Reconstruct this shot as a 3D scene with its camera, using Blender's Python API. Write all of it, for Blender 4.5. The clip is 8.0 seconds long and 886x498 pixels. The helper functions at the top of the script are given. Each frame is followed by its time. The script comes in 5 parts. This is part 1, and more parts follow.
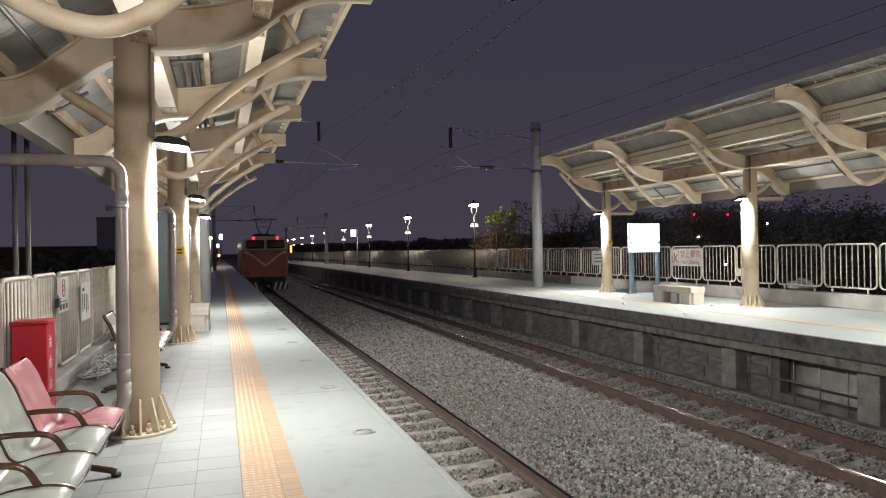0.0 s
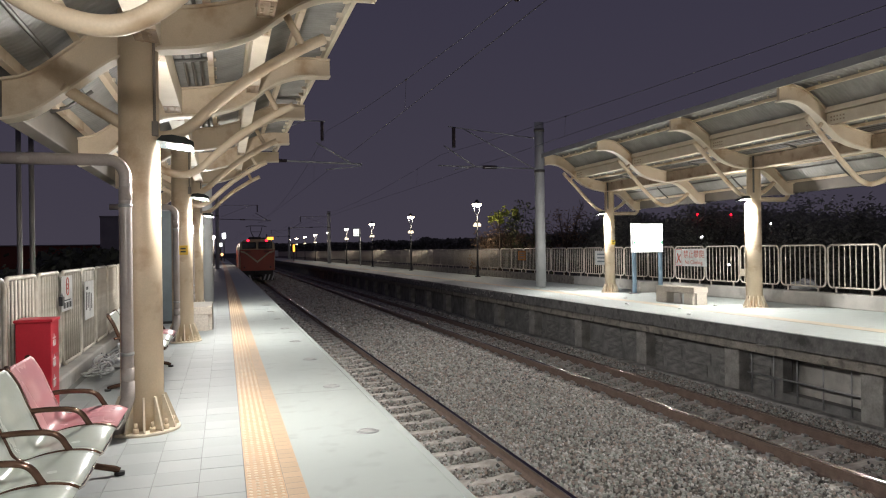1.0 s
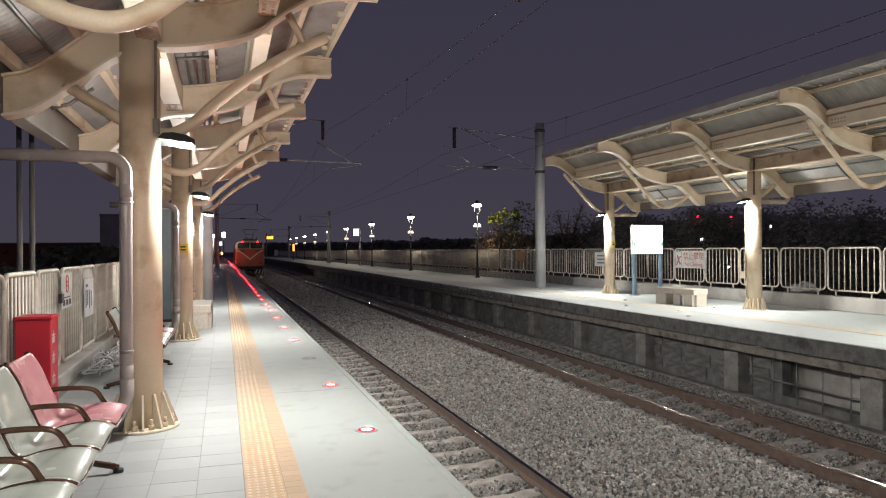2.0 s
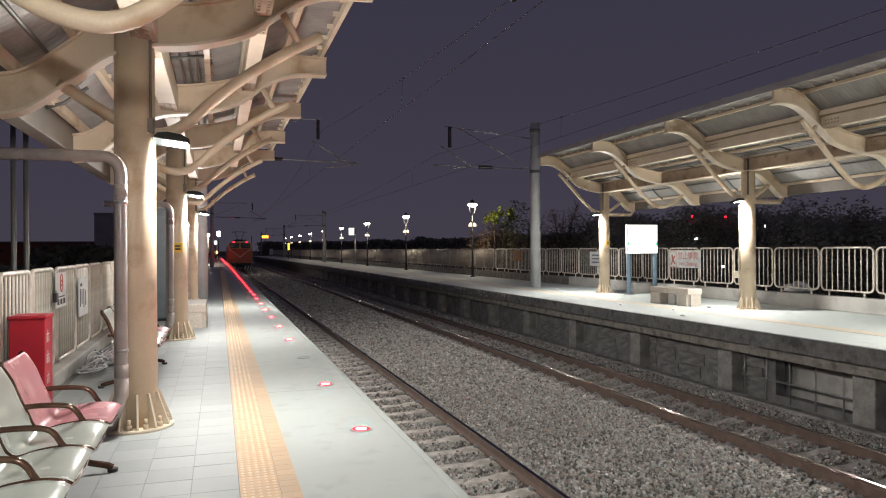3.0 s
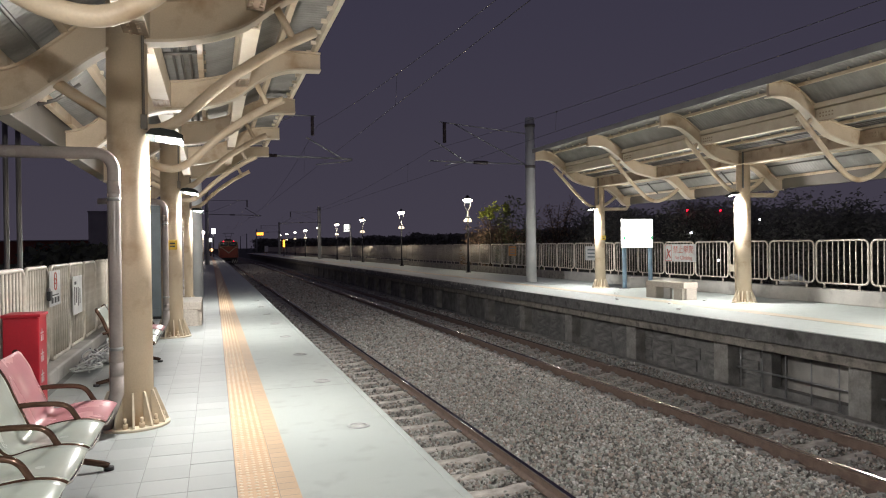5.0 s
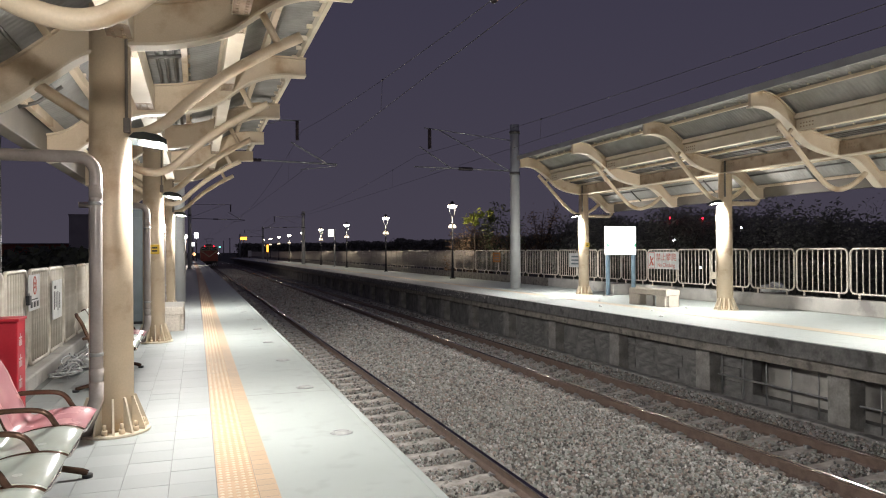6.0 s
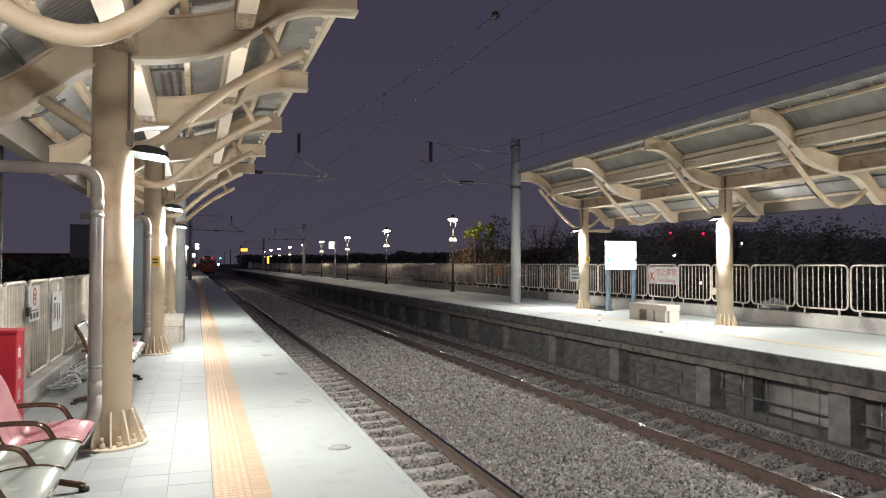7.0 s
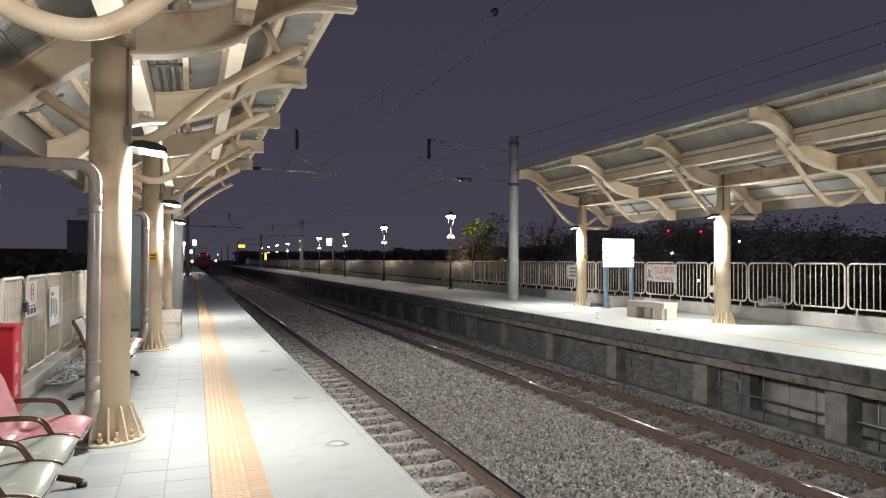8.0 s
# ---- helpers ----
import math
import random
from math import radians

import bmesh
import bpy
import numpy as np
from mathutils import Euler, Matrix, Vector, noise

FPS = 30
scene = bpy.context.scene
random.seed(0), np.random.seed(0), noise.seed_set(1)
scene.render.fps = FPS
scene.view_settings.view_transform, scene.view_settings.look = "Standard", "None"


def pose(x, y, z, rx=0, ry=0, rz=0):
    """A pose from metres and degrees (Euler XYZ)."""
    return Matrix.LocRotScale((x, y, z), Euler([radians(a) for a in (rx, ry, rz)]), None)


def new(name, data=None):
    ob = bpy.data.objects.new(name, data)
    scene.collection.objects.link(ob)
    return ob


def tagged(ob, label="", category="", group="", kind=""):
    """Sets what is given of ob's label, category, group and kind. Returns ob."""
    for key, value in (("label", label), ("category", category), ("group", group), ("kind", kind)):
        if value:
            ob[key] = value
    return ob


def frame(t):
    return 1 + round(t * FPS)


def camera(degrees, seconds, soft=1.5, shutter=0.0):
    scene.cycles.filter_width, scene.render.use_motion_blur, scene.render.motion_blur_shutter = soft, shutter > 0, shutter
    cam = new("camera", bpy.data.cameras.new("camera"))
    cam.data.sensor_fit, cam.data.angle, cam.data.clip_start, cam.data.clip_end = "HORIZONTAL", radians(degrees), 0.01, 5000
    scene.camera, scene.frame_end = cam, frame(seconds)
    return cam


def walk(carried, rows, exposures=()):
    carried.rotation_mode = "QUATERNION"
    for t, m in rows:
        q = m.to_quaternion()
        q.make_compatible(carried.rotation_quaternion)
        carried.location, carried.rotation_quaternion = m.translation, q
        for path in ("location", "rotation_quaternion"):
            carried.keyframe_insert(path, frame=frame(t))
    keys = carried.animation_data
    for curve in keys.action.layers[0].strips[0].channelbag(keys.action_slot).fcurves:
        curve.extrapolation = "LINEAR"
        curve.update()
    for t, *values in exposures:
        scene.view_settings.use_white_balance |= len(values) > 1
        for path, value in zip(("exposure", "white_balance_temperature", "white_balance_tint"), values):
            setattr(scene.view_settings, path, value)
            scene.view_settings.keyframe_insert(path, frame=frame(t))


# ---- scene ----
cam = camera(63.4, 8.0, soft=1.1)

# seconds, yaw, pitch, roll, x, y, z
rows_cam = [
    (0, -17.189, 0.05, 0.917, 0.002, -0.004, 1.351),
    (0.5, -17.126, 0.139, 0.878, -0.002, 0.001, 1.343),
    (1, -16.971, 0.017, 0.776, -0.003, -0.001, 1.351),
    (1.5, -16.824, 0.048, 0.495, -0.008, 0.011, 1.343),
    (3, -17.363, -0.009, 0.314, -0.006, -0.012, 1.348),
    (3.5, -17.317, -0.124, 0.465, -0.012, 0.019, 1.343),
    (4, -17.09, -0.267, 0.555, -0.002, -0.004, 1.344),
    (4.5, -17.225, -0.349, 0.682, -0.005, 0.011, 1.342),
    (6, -18.974, 0.108, 0.359, -0.006, 0.008, 1.348),
    (6.5, -18.852, 1.207, 0.192, -0.01, 0.006, 1.356),
    (7, -18.933, 1.137, -0.079, -0.004, -0.001, 1.363),
    (7.5, -18.97, 1.059, -0.05, -0.006, 0.006, 1.355),
    (8, -19.123, 0.903, -0.283, -0.01, 0.004, 1.36),
]
walk(cam, [(r[0], pose(r[4], r[5], r[6], 90 + r[2], r[3], r[1])) for r in rows_cam],
     [(0, 0.15), (4.7, 0.15), (5.8, 0.28), (6.5, 0.37), (7.5, 0.37), (8.0, 0.34)])

# ---- night sky, lamps' strength ----
world = bpy.data.worlds.new("night")
scene.world = world
world.use_nodes = True
wn = world.node_tree.nodes
wl = world.node_tree.links
w_geo = wn.new("ShaderNodeTexCoord")
w_sep = wn.new("ShaderNodeSeparateXYZ")
w_ramp = wn.new("ShaderNodeValToRGB")
wl.new(w_geo.outputs["Generated"], w_sep.inputs[0])
wl.new(w_sep.outputs[2], w_ramp.inputs[0])
w_ramp.color_ramp.elements[0].position = 0.0
w_ramp.color_ramp.elements[0].color = (0.049, 0.043, 0.061, 1)
w_ramp.color_ramp.elements[1].position = 0.45
w_ramp.color_ramp.elements[1].color = (0.033, 0.030, 0.052, 1)
wl.new(w_ramp.outputs[0], wn["Background"].inputs[0])
wn["Background"].inputs[1].default_value = 1.0
LAMP_W = 120.0
SPILL_W = 135.0
LAMP_COLOUR = (1.0, 0.975, 0.945)

# ---- materials ----


def material(name, colour, rough=0.6, metal=0.0, second=None, scale=6.0, bump=0.0, bump_scale=60.0, emit=None, power=0.0,
             fine=0.12, per_object=0.0, per_island=0.0, coat=0.0, spots=None, spot_scale=2.0):
    """A surface with stains at one scale, grain at another, and fine relief."""
    m = bpy.data.materials.new(name)
    m.use_nodes = True
    n, l = m.node_tree.nodes, m.node_tree.links
    b = n["Principled BSDF"]
    b.inputs["Roughness"].default_value = rough
    b.inputs["Metallic"].default_value = metal
    b.inputs["Coat Weight"].default_value = coat
    if emit:
        b.inputs["Emission Color"].default_value = (*emit, 1)
        b.inputs["Emission Strength"].default_value = power
    co = n.new("ShaderNodeTexCoord")
    big = n.new("ShaderNodeTexNoise")
    big.inputs["Scale"].default_value, big.inputs["Detail"].default_value = scale, 5
    l.new(co.outputs["Object"], big.inputs["Vector"])
    ramp = n.new("ShaderNodeValToRGB")
    ramp.color_ramp.elements[0].position, ramp.color_ramp.elements[1].position = 0.35, 0.68
    second = second or tuple(c * 0.78 for c in colour)
    ramp.color_ramp.elements[0].color, ramp.color_ramp.elements[1].color = (*second, 1), (*colour, 1)
    l.new(big.outputs["Fac"], ramp.inputs[0])
    grain = n.new("ShaderNodeTexNoise")
    grain.inputs["Scale"].default_value, grain.inputs["Detail"].default_value = bump_scale, 4
    l.new(co.outputs["Object"], grain.inputs["Vector"])
    rng = n.new("ShaderNodeMapRange")
    rng.inputs["To Min"].default_value, rng.inputs["To Max"].default_value = 1 - fine, 1 + fine
    l.new(grain.outputs["Fac"], rng.inputs["Value"])
    mul = n.new("ShaderNodeMix")
    mul.data_type, mul.blend_type = "RGBA", "MULTIPLY"
    mul.inputs[0].default_value = 1.0
    l.new(ramp.outputs[0], mul.inputs[6])
    l.new(rng.outputs[0], mul.inputs[7])
    out = mul.outputs[2]
    if spots:
        sp = n.new("ShaderNodeTexNoise")
        sp.inputs["Scale"].default_value, sp.inputs["Detail"].default_value = spot_scale, 8
        l.new(co.outputs["Object"], sp.inputs["Vector"])
        cut = n.new("ShaderNodeMapRange")
        cut.inputs["From Min"].default_value, cut.inputs["From Max"].default_value = 0.55, 0.68
        l.new(sp.outputs["Fac"], cut.inputs["Value"])
        mix = n.new("ShaderNodeMix")
        mix.data_type = "RGBA"
        l.new(cut.outputs[0], mix.inputs[0])
        l.new(out, mix.inputs[6])
        mix.inputs[7].default_value = (*spots, 1)
        out = mix.outputs[2]
    if per_object or per_island:
        if per_object:
            info = n.new("ShaderNodeObjectInfo").outputs["Random"]
        else:
            info = n.new("ShaderNodeNewGeometry").outputs["Random Per Island"]
        vary = n.new("ShaderNodeMapRange")
        amount = per_object or per_island
        vary.inputs["To Min"].default_value, vary.inputs["To Max"].default_value = 1 - amount, 1 + amount
        l.new(info, vary.inputs["Value"])
        mul2 = n.new("ShaderNodeMix")
        mul2.data_type, mul2.blend_type = "RGBA", "MULTIPLY"
        mul2.inputs[0].default_value = 1.0
        l.new(out, mul2.inputs[6])
        l.new(vary.outputs[0], mul2.inputs[7])
        out = mul2.outputs[2]
    l.new(out, b.inputs["Base Color"])
    rr = n.new("ShaderNodeMapRange")
    rr.inputs["To Min"].default_value, rr.inputs["To Max"].default_value = max(0.03, rough - 0.12), min(1, rough + 0.12)
    l.new(big.outputs["Fac"], rr.inputs["Value"])
    l.new(rr.outputs[0], b.inputs["Roughness"])
    if bump:
        bp = n.new("ShaderNodeBump")
        bp.inputs["Strength"].default_value, bp.inputs["Distance"].default_value = bump, 0.01
        l.new(grain.outputs["Fac"], bp.inputs["Height"])
        l.new(bp.outputs[0], b.inputs["Normal"])
    return m


M_CREAM = material("cream_paint", (0.62, 0.51, 0.37), 0.5, second=(0.55, 0.44, 0.31), scale=3, bump=0.08, bump_scale=90, spots=(0.40, 0.28, 0.17), spot_scale=2.6)
M_CREAM_PALE = material("pale_cream_paint", (0.70, 0.62, 0.49), 0.5, scale=4, bump=0.05, second=(0.62, 0.53, 0.40))
# rusty cream, darkened to hold the shade on the far beam's sides
M_CREAM_RUST_SHADE = material("rusty_shaded_cream", (0.46, 0.36, 0.26), 0.6, second=(0.33, 0.25, 0.175), scale=4, bump=0.15, bump_scale=60, spots=(0.22, 0.145, 0.09), spot_scale=3.5)
M_SHEET = material("roof_sheet", (0.34, 0.33, 0.31), 0.78, 0.0, second=(0.25, 0.245, 0.225), scale=3.5, bump=0.04)
M_GREY_SHEET = material("grey_gutter_sheet", (0.21, 0.185, 0.155), 0.65, 0.0, second=(0.15, 0.13, 0.11), scale=2)
M_FASCIA = material("grey_fascia_sheet", (0.36, 0.36, 0.35), 0.5, 0.1, scale=2)
M_DARK_STEEL = material("dark_conduit", (0.13, 0.12, 0.11), 0.5, 0.4, scale=5)
M_LAMP_CASE = material("dark_lamp_case", (0.014, 0.019, 0.018), 0.45, 0.3, scale=8)
M_PIPE = material("downpipe_plastic", (0.42, 0.37, 0.345), 0.24, scale=4, bump=0.03)
M_SLAB = material("platform_concrete", (0.465, 0.505, 0.48), 0.65, second=(0.425, 0.465, 0.44), scale=1.1, bump=0.35, bump_scale=240, fine=0.30, spots=(0.40, 0.43, 0.41), spot_scale=5.0)
M_TILE = material("platform_tile", (0.415, 0.44, 0.43), 0.6, second=(0.365, 0.388, 0.378), scale=2.0, bump=0.12, bump_scale=150, per_object=0.06)
M_TILE_FAR = material("platform_tile_far", (0.415, 0.44, 0.43), 0.6, second=(0.365, 0.388, 0.378), scale=2.0, per_island=0.06)
M_JOINT = material("grey_mortar", (0.27, 0.275, 0.265), 0.9, scale=9)
M_TACTILE = material("yellow_tactile_tile", (0.63, 0.42, 0.25), 0.55, second=(0.54, 0.35, 0.195), scale=3, bump=0.1, bump_scale=140, per_object=0.05)
M_TACTILE_B = material("yellow_border_brick", (0.60, 0.43, 0.275), 0.55, second=(0.53, 0.375, 0.235), scale=3, per_island=0.035)
M_TACTILE_FAR = material("worn_tactile_strip", (0.60, 0.49, 0.34), 0.6, second=(0.48, 0.43, 0.34), scale=3, bump=0.2, bump_scale=60, fine=0.2, spots=(0.42, 0.42, 0.38), spot_scale=3)
M_DOME = material("pale_tactile_dome", (0.82, 0.66, 0.46), 0.5, scale=9)
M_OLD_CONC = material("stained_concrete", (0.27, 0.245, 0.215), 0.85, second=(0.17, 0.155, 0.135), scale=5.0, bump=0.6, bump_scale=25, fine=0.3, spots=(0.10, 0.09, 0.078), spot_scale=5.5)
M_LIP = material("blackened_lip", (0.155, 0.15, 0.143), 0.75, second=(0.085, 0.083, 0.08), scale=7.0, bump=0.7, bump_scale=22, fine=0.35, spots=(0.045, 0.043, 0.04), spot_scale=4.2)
M_DARK_CONC = material("dark_concrete", (0.24, 0.232, 0.222), 0.9, second=(0.12, 0.117, 0.112), scale=3.0, bump=0.5, bump_scale=30, fine=0.3)
M_PALE_CONC = material("pale_concrete", (0.52, 0.50, 0.46), 0.75, second=(0.40, 0.38, 0.35), scale=2.4, bump=0.3, bump_scale=50, spots=(0.30, 0.28, 0.26), spot_scale=2)
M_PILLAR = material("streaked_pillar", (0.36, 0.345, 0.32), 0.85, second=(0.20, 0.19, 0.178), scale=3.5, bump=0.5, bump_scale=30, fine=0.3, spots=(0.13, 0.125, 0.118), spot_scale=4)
M_PLASTER = material("weathered_plaster", (0.36, 0.345, 0.32), 0.85, second=(0.20, 0.192, 0.18), scale=7, bump=0.5, bump_scale=40, fine=0.3, spots=(0.09, 0.085, 0.08), spot_scale=9)
M_BALLAST = material("ballast_stone", (0.36, 0.335, 0.30), 0.85, second=(0.27, 0.25, 0.222), scale=9, per_island=0.45, fine=0.25)
M_BED = material("ballast_bed", (0.19, 0.172, 0.15), 0.95, second=(0.11, 0.098, 0.085), scale=30, bump=1.0, bump_scale=45, fine=0.5)
M_SLEEPER = material("concrete_sleeper", (0.60, 0.57, 0.52), 0.85, second=(0.38, 0.345, 0.305), scale=7, bump=0.4, bump_scale=60, fine=0.25)
M_RUST = material("rusty_rail", (0.175, 0.122, 0.096), 0.7, 0.1, second=(0.12, 0.08, 0.063), scale=9, bump=0.3, bump_scale=70, fine=0.25)
M_RAILTOP = material("polished_rail_head", (0.55, 0.50, 0.47), 0.16, 1.0, second=(0.45, 0.40, 0.37), scale=2)
M_FENCE = material("fence_tube", (0.72, 0.67, 0.58), 0.35, 0.1, second=(0.55, 0.49, 0.40), scale=8, fine=0.1)
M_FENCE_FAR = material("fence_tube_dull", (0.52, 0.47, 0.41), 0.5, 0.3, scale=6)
M_MAST = material("mast_concrete", (0.50, 0.51, 0.50), 0.6, second=(0.42, 0.43, 0.42), scale=2.5, bump=0.1)
M_GALV = material("galvanised_steel", (0.42, 0.42, 0.42), 0.45, 0.6, scale=10)
M_BLACK = material("black_paint", (0.02, 0.02, 0.022), 0.45, scale=6)
M_WIRE = material("wire_copper_dark", (0.06, 0.055, 0.055), 0.6, 0.3, scale=5)
M_INSUL = material("brown_insulator", (0.035, 0.025, 0.025), 0.25, scale=5)
M_SEAT = material("pale_green_plastic", (0.60, 0.66, 0.60), 0.24, second=(0.56, 0.60, 0.53), scale=5, fine=0.04)
M_PINK = material("pink_plastic", (0.74, 0.37, 0.39), 0.26, second=(0.68, 0.31, 0.34), scale=5, fine=0.04)
M_ARM = material("brown_armrest", (0.15, 0.085, 0.056), 0.2, 0.45, second=(0.10, 0.055, 0.036), scale=9)
M_CHROME = material("seat_steel", (0.60, 0.58, 0.56), 0.22, 1.0, scale=8)
M_RED = material("red_painted_box", (0.55, 0.018, 0.038), 0.4, second=(0.46, 0.014, 0.03), scale=3)
M_WHITE = material("white_paint", (0.78, 0.78, 0.76), 0.5, scale=6, fine=0.04)
M_INK = material("black_ink", (0.03, 0.03, 0.03), 0.6, scale=6)
M_RED_INK = material("red_ink", (0.66, 0.19, 0.15), 0.6, scale=6)
M_GREEN_INK = material("green_ink", (0.02, 0.35, 0.14), 0.6, scale=6, emit=(0.02, 0.45, 0.18), power=0.7)
M_ORANGE = material("orange_sign", (0.52, 0.22, 0.04), 0.5, scale=8)
M_YELLOW = material("yellow_sign", (0.70, 0.46, 0.03), 0.5, scale=8)
M_BLUE_POST = material("blue_grey_post", (0.25, 0.36, 0.46), 0.4, 0.2, scale=6)
M_CABINET = material("blue_grey_cabinet", (0.17, 0.21, 0.23), 0.45, scale=3)
M_GRANITE = material("pinkish_granite", (0.55, 0.50, 0.43), 0.7, second=(0.42, 0.375, 0.32), scale=40, bump=0.3, bump_scale=110, fine=0.25)
M_LED = material("lit_diffuser", (0.9, 0.9, 0.9), 0.4, emit=(1.0, 0.96, 0.90), power=9.0)
M_SIGN_LIT = material("lit_sign_face", (0.9, 0.9, 0.9), 0.4, emit=(0.96, 1.0, 0.95), power=1.6)
M_BULB = material("lit_street_bulb", (0.9, 0.9, 0.9), 0.4, emit=(1.0, 0.84, 0.62), power=22.0)
M_BULB_DIM = material("dim_lower_bulb", (0.9, 0.9, 0.9), 0.4, emit=(1.0, 0.80, 0.55), power=1.6)
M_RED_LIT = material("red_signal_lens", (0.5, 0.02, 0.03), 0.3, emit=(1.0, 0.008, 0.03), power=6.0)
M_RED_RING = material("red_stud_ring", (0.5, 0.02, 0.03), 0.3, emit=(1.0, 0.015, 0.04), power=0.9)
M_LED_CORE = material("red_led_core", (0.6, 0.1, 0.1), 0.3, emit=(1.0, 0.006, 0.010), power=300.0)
M_AMBER = material("amber_display", (0.5, 0.2, 0.02), 0.4, emit=(1.0, 0.36, 0.04), power=3.0)
M_FAR_WHITE = material("far_white_lamp", (0.9, 0.9, 0.9), 0.4, emit=(0.9, 0.93, 1.0), power=7.0)
M_FAR_WARM = material("far_warm_lamp", (0.9, 0.7, 0.4), 0.4, emit=(1.0, 0.50, 0.22), power=2.6)
M_FAR_GREEN = material("far_green_lamp", (0.1, 0.6, 0.4), 0.4, emit=(0.15, 1.0, 0.65), power=3.0)
M_LOCO = material("locomotive_orange", (0.40, 0.078, 0.040), 0.45, second=(0.33, 0.062, 0.034), scale=1.2)
M_LOCO_CREAM = material("locomotive_cream", (0.60, 0.48, 0.30), 0.45, scale=1.2)
M_LOCO_DARK = material("locomotive_underframe", (0.03, 0.028, 0.026), 0.7, scale=2)
M_GLASS = material("dark_cab_glass", (0.012, 0.014, 0.016), 0.08, scale=2)
M_EARTH = material("dark_ground", (0.045, 0.045, 0.035), 0.95, second=(0.025, 0.028, 0.02), scale=0.15, bump_scale=3)
M_LEAF = material("leaf_green", (0.12, 0.135, 0.055), 0.6, second=(0.08, 0.09, 0.035), scale=2, per_island=0.5)
M_LEAF_DRY = material("leaf_brown", (0.34, 0.23, 0.14), 0.7, second=(0.22, 0.145, 0.085), scale=2, per_island=0.5)
# yellow-green leaf, its colour brightened for the street lamp's light
M_LEAF_LIT = material("leaf_yellow_green_lit", (0.42, 0.46, 0.09), 0.55, second=(0.32, 0.36, 0.07), scale=2, per_island=0.35)
M_HEDGE = material("hedge_leaf", (0.045, 0.05, 0.035), 0.8, scale=1, per_island=0.4)
M_LEAF_DARK = material("leaf_dark", (0.20, 0.20, 0.16), 0.8, scale=1, per_island=0.4)
M_BARK = material("bark", (0.09, 0.065, 0.045), 0.9, scale=12, bump=0.5)
M_FAR_WALL = material("far_building_wall", (0.42, 0.40, 0.40), 0.9, scale=0.4)
M_FAR_BRICK = material("far_brick_wall", (0.26, 0.09, 0.055), 0.9, scale=0.3)
M_DIRT = material("leaf_litter", (0.05, 0.045, 0.035), 0.95, scale=14, bump=0.6)
M_BAG = material("crumpled_plastic", (0.70, 0.71, 0.70), 0.25, scale=9, bump=0.3)
M_STUD = material("stud_metal", (0.46, 0.47, 0.46), 0.4, 0.25, scale=12)
M_STUD_GLASS = material("stud_lens", (0.52, 0.52, 0.50), 0.45, scale=12)

# stones of several colours
nb, lb = M_BALLAST.node_tree.nodes, M_BALLAST.node_tree.links
stone_id = nb.new("ShaderNodeNewGeometry")
stone_ramp = nb.new("ShaderNodeValToRGB")
stone_ramp.color_ramp.interpolation = "CONSTANT"
tones = [(0.0, (0.31, 0.28, 0.25)), (0.16, (0.40, 0.40, 0.37)), (0.34, (0.20, 0.185, 0.165)), (0.48, (0.37, 0.30, 0.26)), (0.60, (0.30, 0.31, 0.28)), (0.74, (0.44, 0.42, 0.39)), (0.86, (0.13, 0.125, 0.12)), (0.955, (0.58, 0.56, 0.53))]
for i, (p, c) in enumerate(tones):
    el = stone_ramp.color_ramp.elements[i] if i < 2 else stone_ramp.color_ramp.elements.new(p)
    el.position, el.color = p, (*c, 1)
lb.new(stone_id.outputs["Random Per Island"], stone_ramp.inputs[0])
stone_mix = nb.new("ShaderNodeMix")
stone_mix.data_type, stone_mix.blend_type = "RGBA", "MULTIPLY"
stone_mix.inputs[0].default_value = 1.0
lb.new(stone_ramp.outputs[0], stone_mix.inputs[6])
stone_grain = nb.new("ShaderNodeTexNoise")
stone_grain.inputs["Scale"].default_value = 40
stone_rng = nb.new("ShaderNodeMapRange")
stone_rng.inputs["To Min"].default_value, stone_rng.inputs["To Max"].default_value = 0.75, 1.3
lb.new(stone_grain.outputs["Fac"], stone_rng.inputs["Value"])
lb.new(stone_rng.outputs[0], stone_mix.inputs[7])
lb.new(stone_mix.outputs[2], nb["Principled BSDF"].inputs["Base Color"])

# ---- mesh helpers ----


def box(bm, x0, x1, y0, y1, z0, z1, bevel=0.0):
    made = bmesh.ops.create_cube(bm, size=1)["verts"]
    for v in made:
        v.co = Vector(((x0 + x1) / 2 + v.co.x * (x1 - x0), (y0 + y1) / 2 + v.co.y * (y1 - y0), (z0 + z1) / 2 + v.co.z * (z1 - z0)))
    if bevel:
        edges = {e for v in made for e in v.link_edges}
        bmesh.ops.bevel(bm, geom=list(edges), offset=bevel, segments=2, affect="EDGES", profile=0.5)
    return bm


def ring(bm, centre, ax, ay, r, seg):
    return [bm.verts.new(centre + ax * (r * math.cos(2 * math.pi * i / seg)) + ay * (r * math.sin(2 * math.pi * i / seg))) for i in range(seg)]


def tube(bm, pts, r, seg=10, cap=True):
    """A round bar along the points; r is a number or one for each point."""
    pts = [Vector(p) for p in pts]
    rs = r if isinstance(r, (list, tuple)) else [r] * len(pts)
    rings, ref = [], None
    for i, p in enumerate(pts):
        d = (pts[min(i + 1, len(pts) - 1)] - pts[max(i - 1, 0)]).normalized()
        if ref is None:
            ref = d.orthogonal().normalized()
        ref = (ref - d * ref.dot(d)).normalized()
        rings.append(ring(bm, p, ref, d.cross(ref), rs[i], seg))
    for a, b in zip(rings, rings[1:]):
        for i in range(seg):
            f = bm.faces.new((a[i], a[(i + 1) % seg], b[(i + 1) % seg], b[i]))
            f.smooth = True
    if cap:
        bm.faces.new(rings[0][::-1])
        bm.faces.new(rings[-1])
    return bm


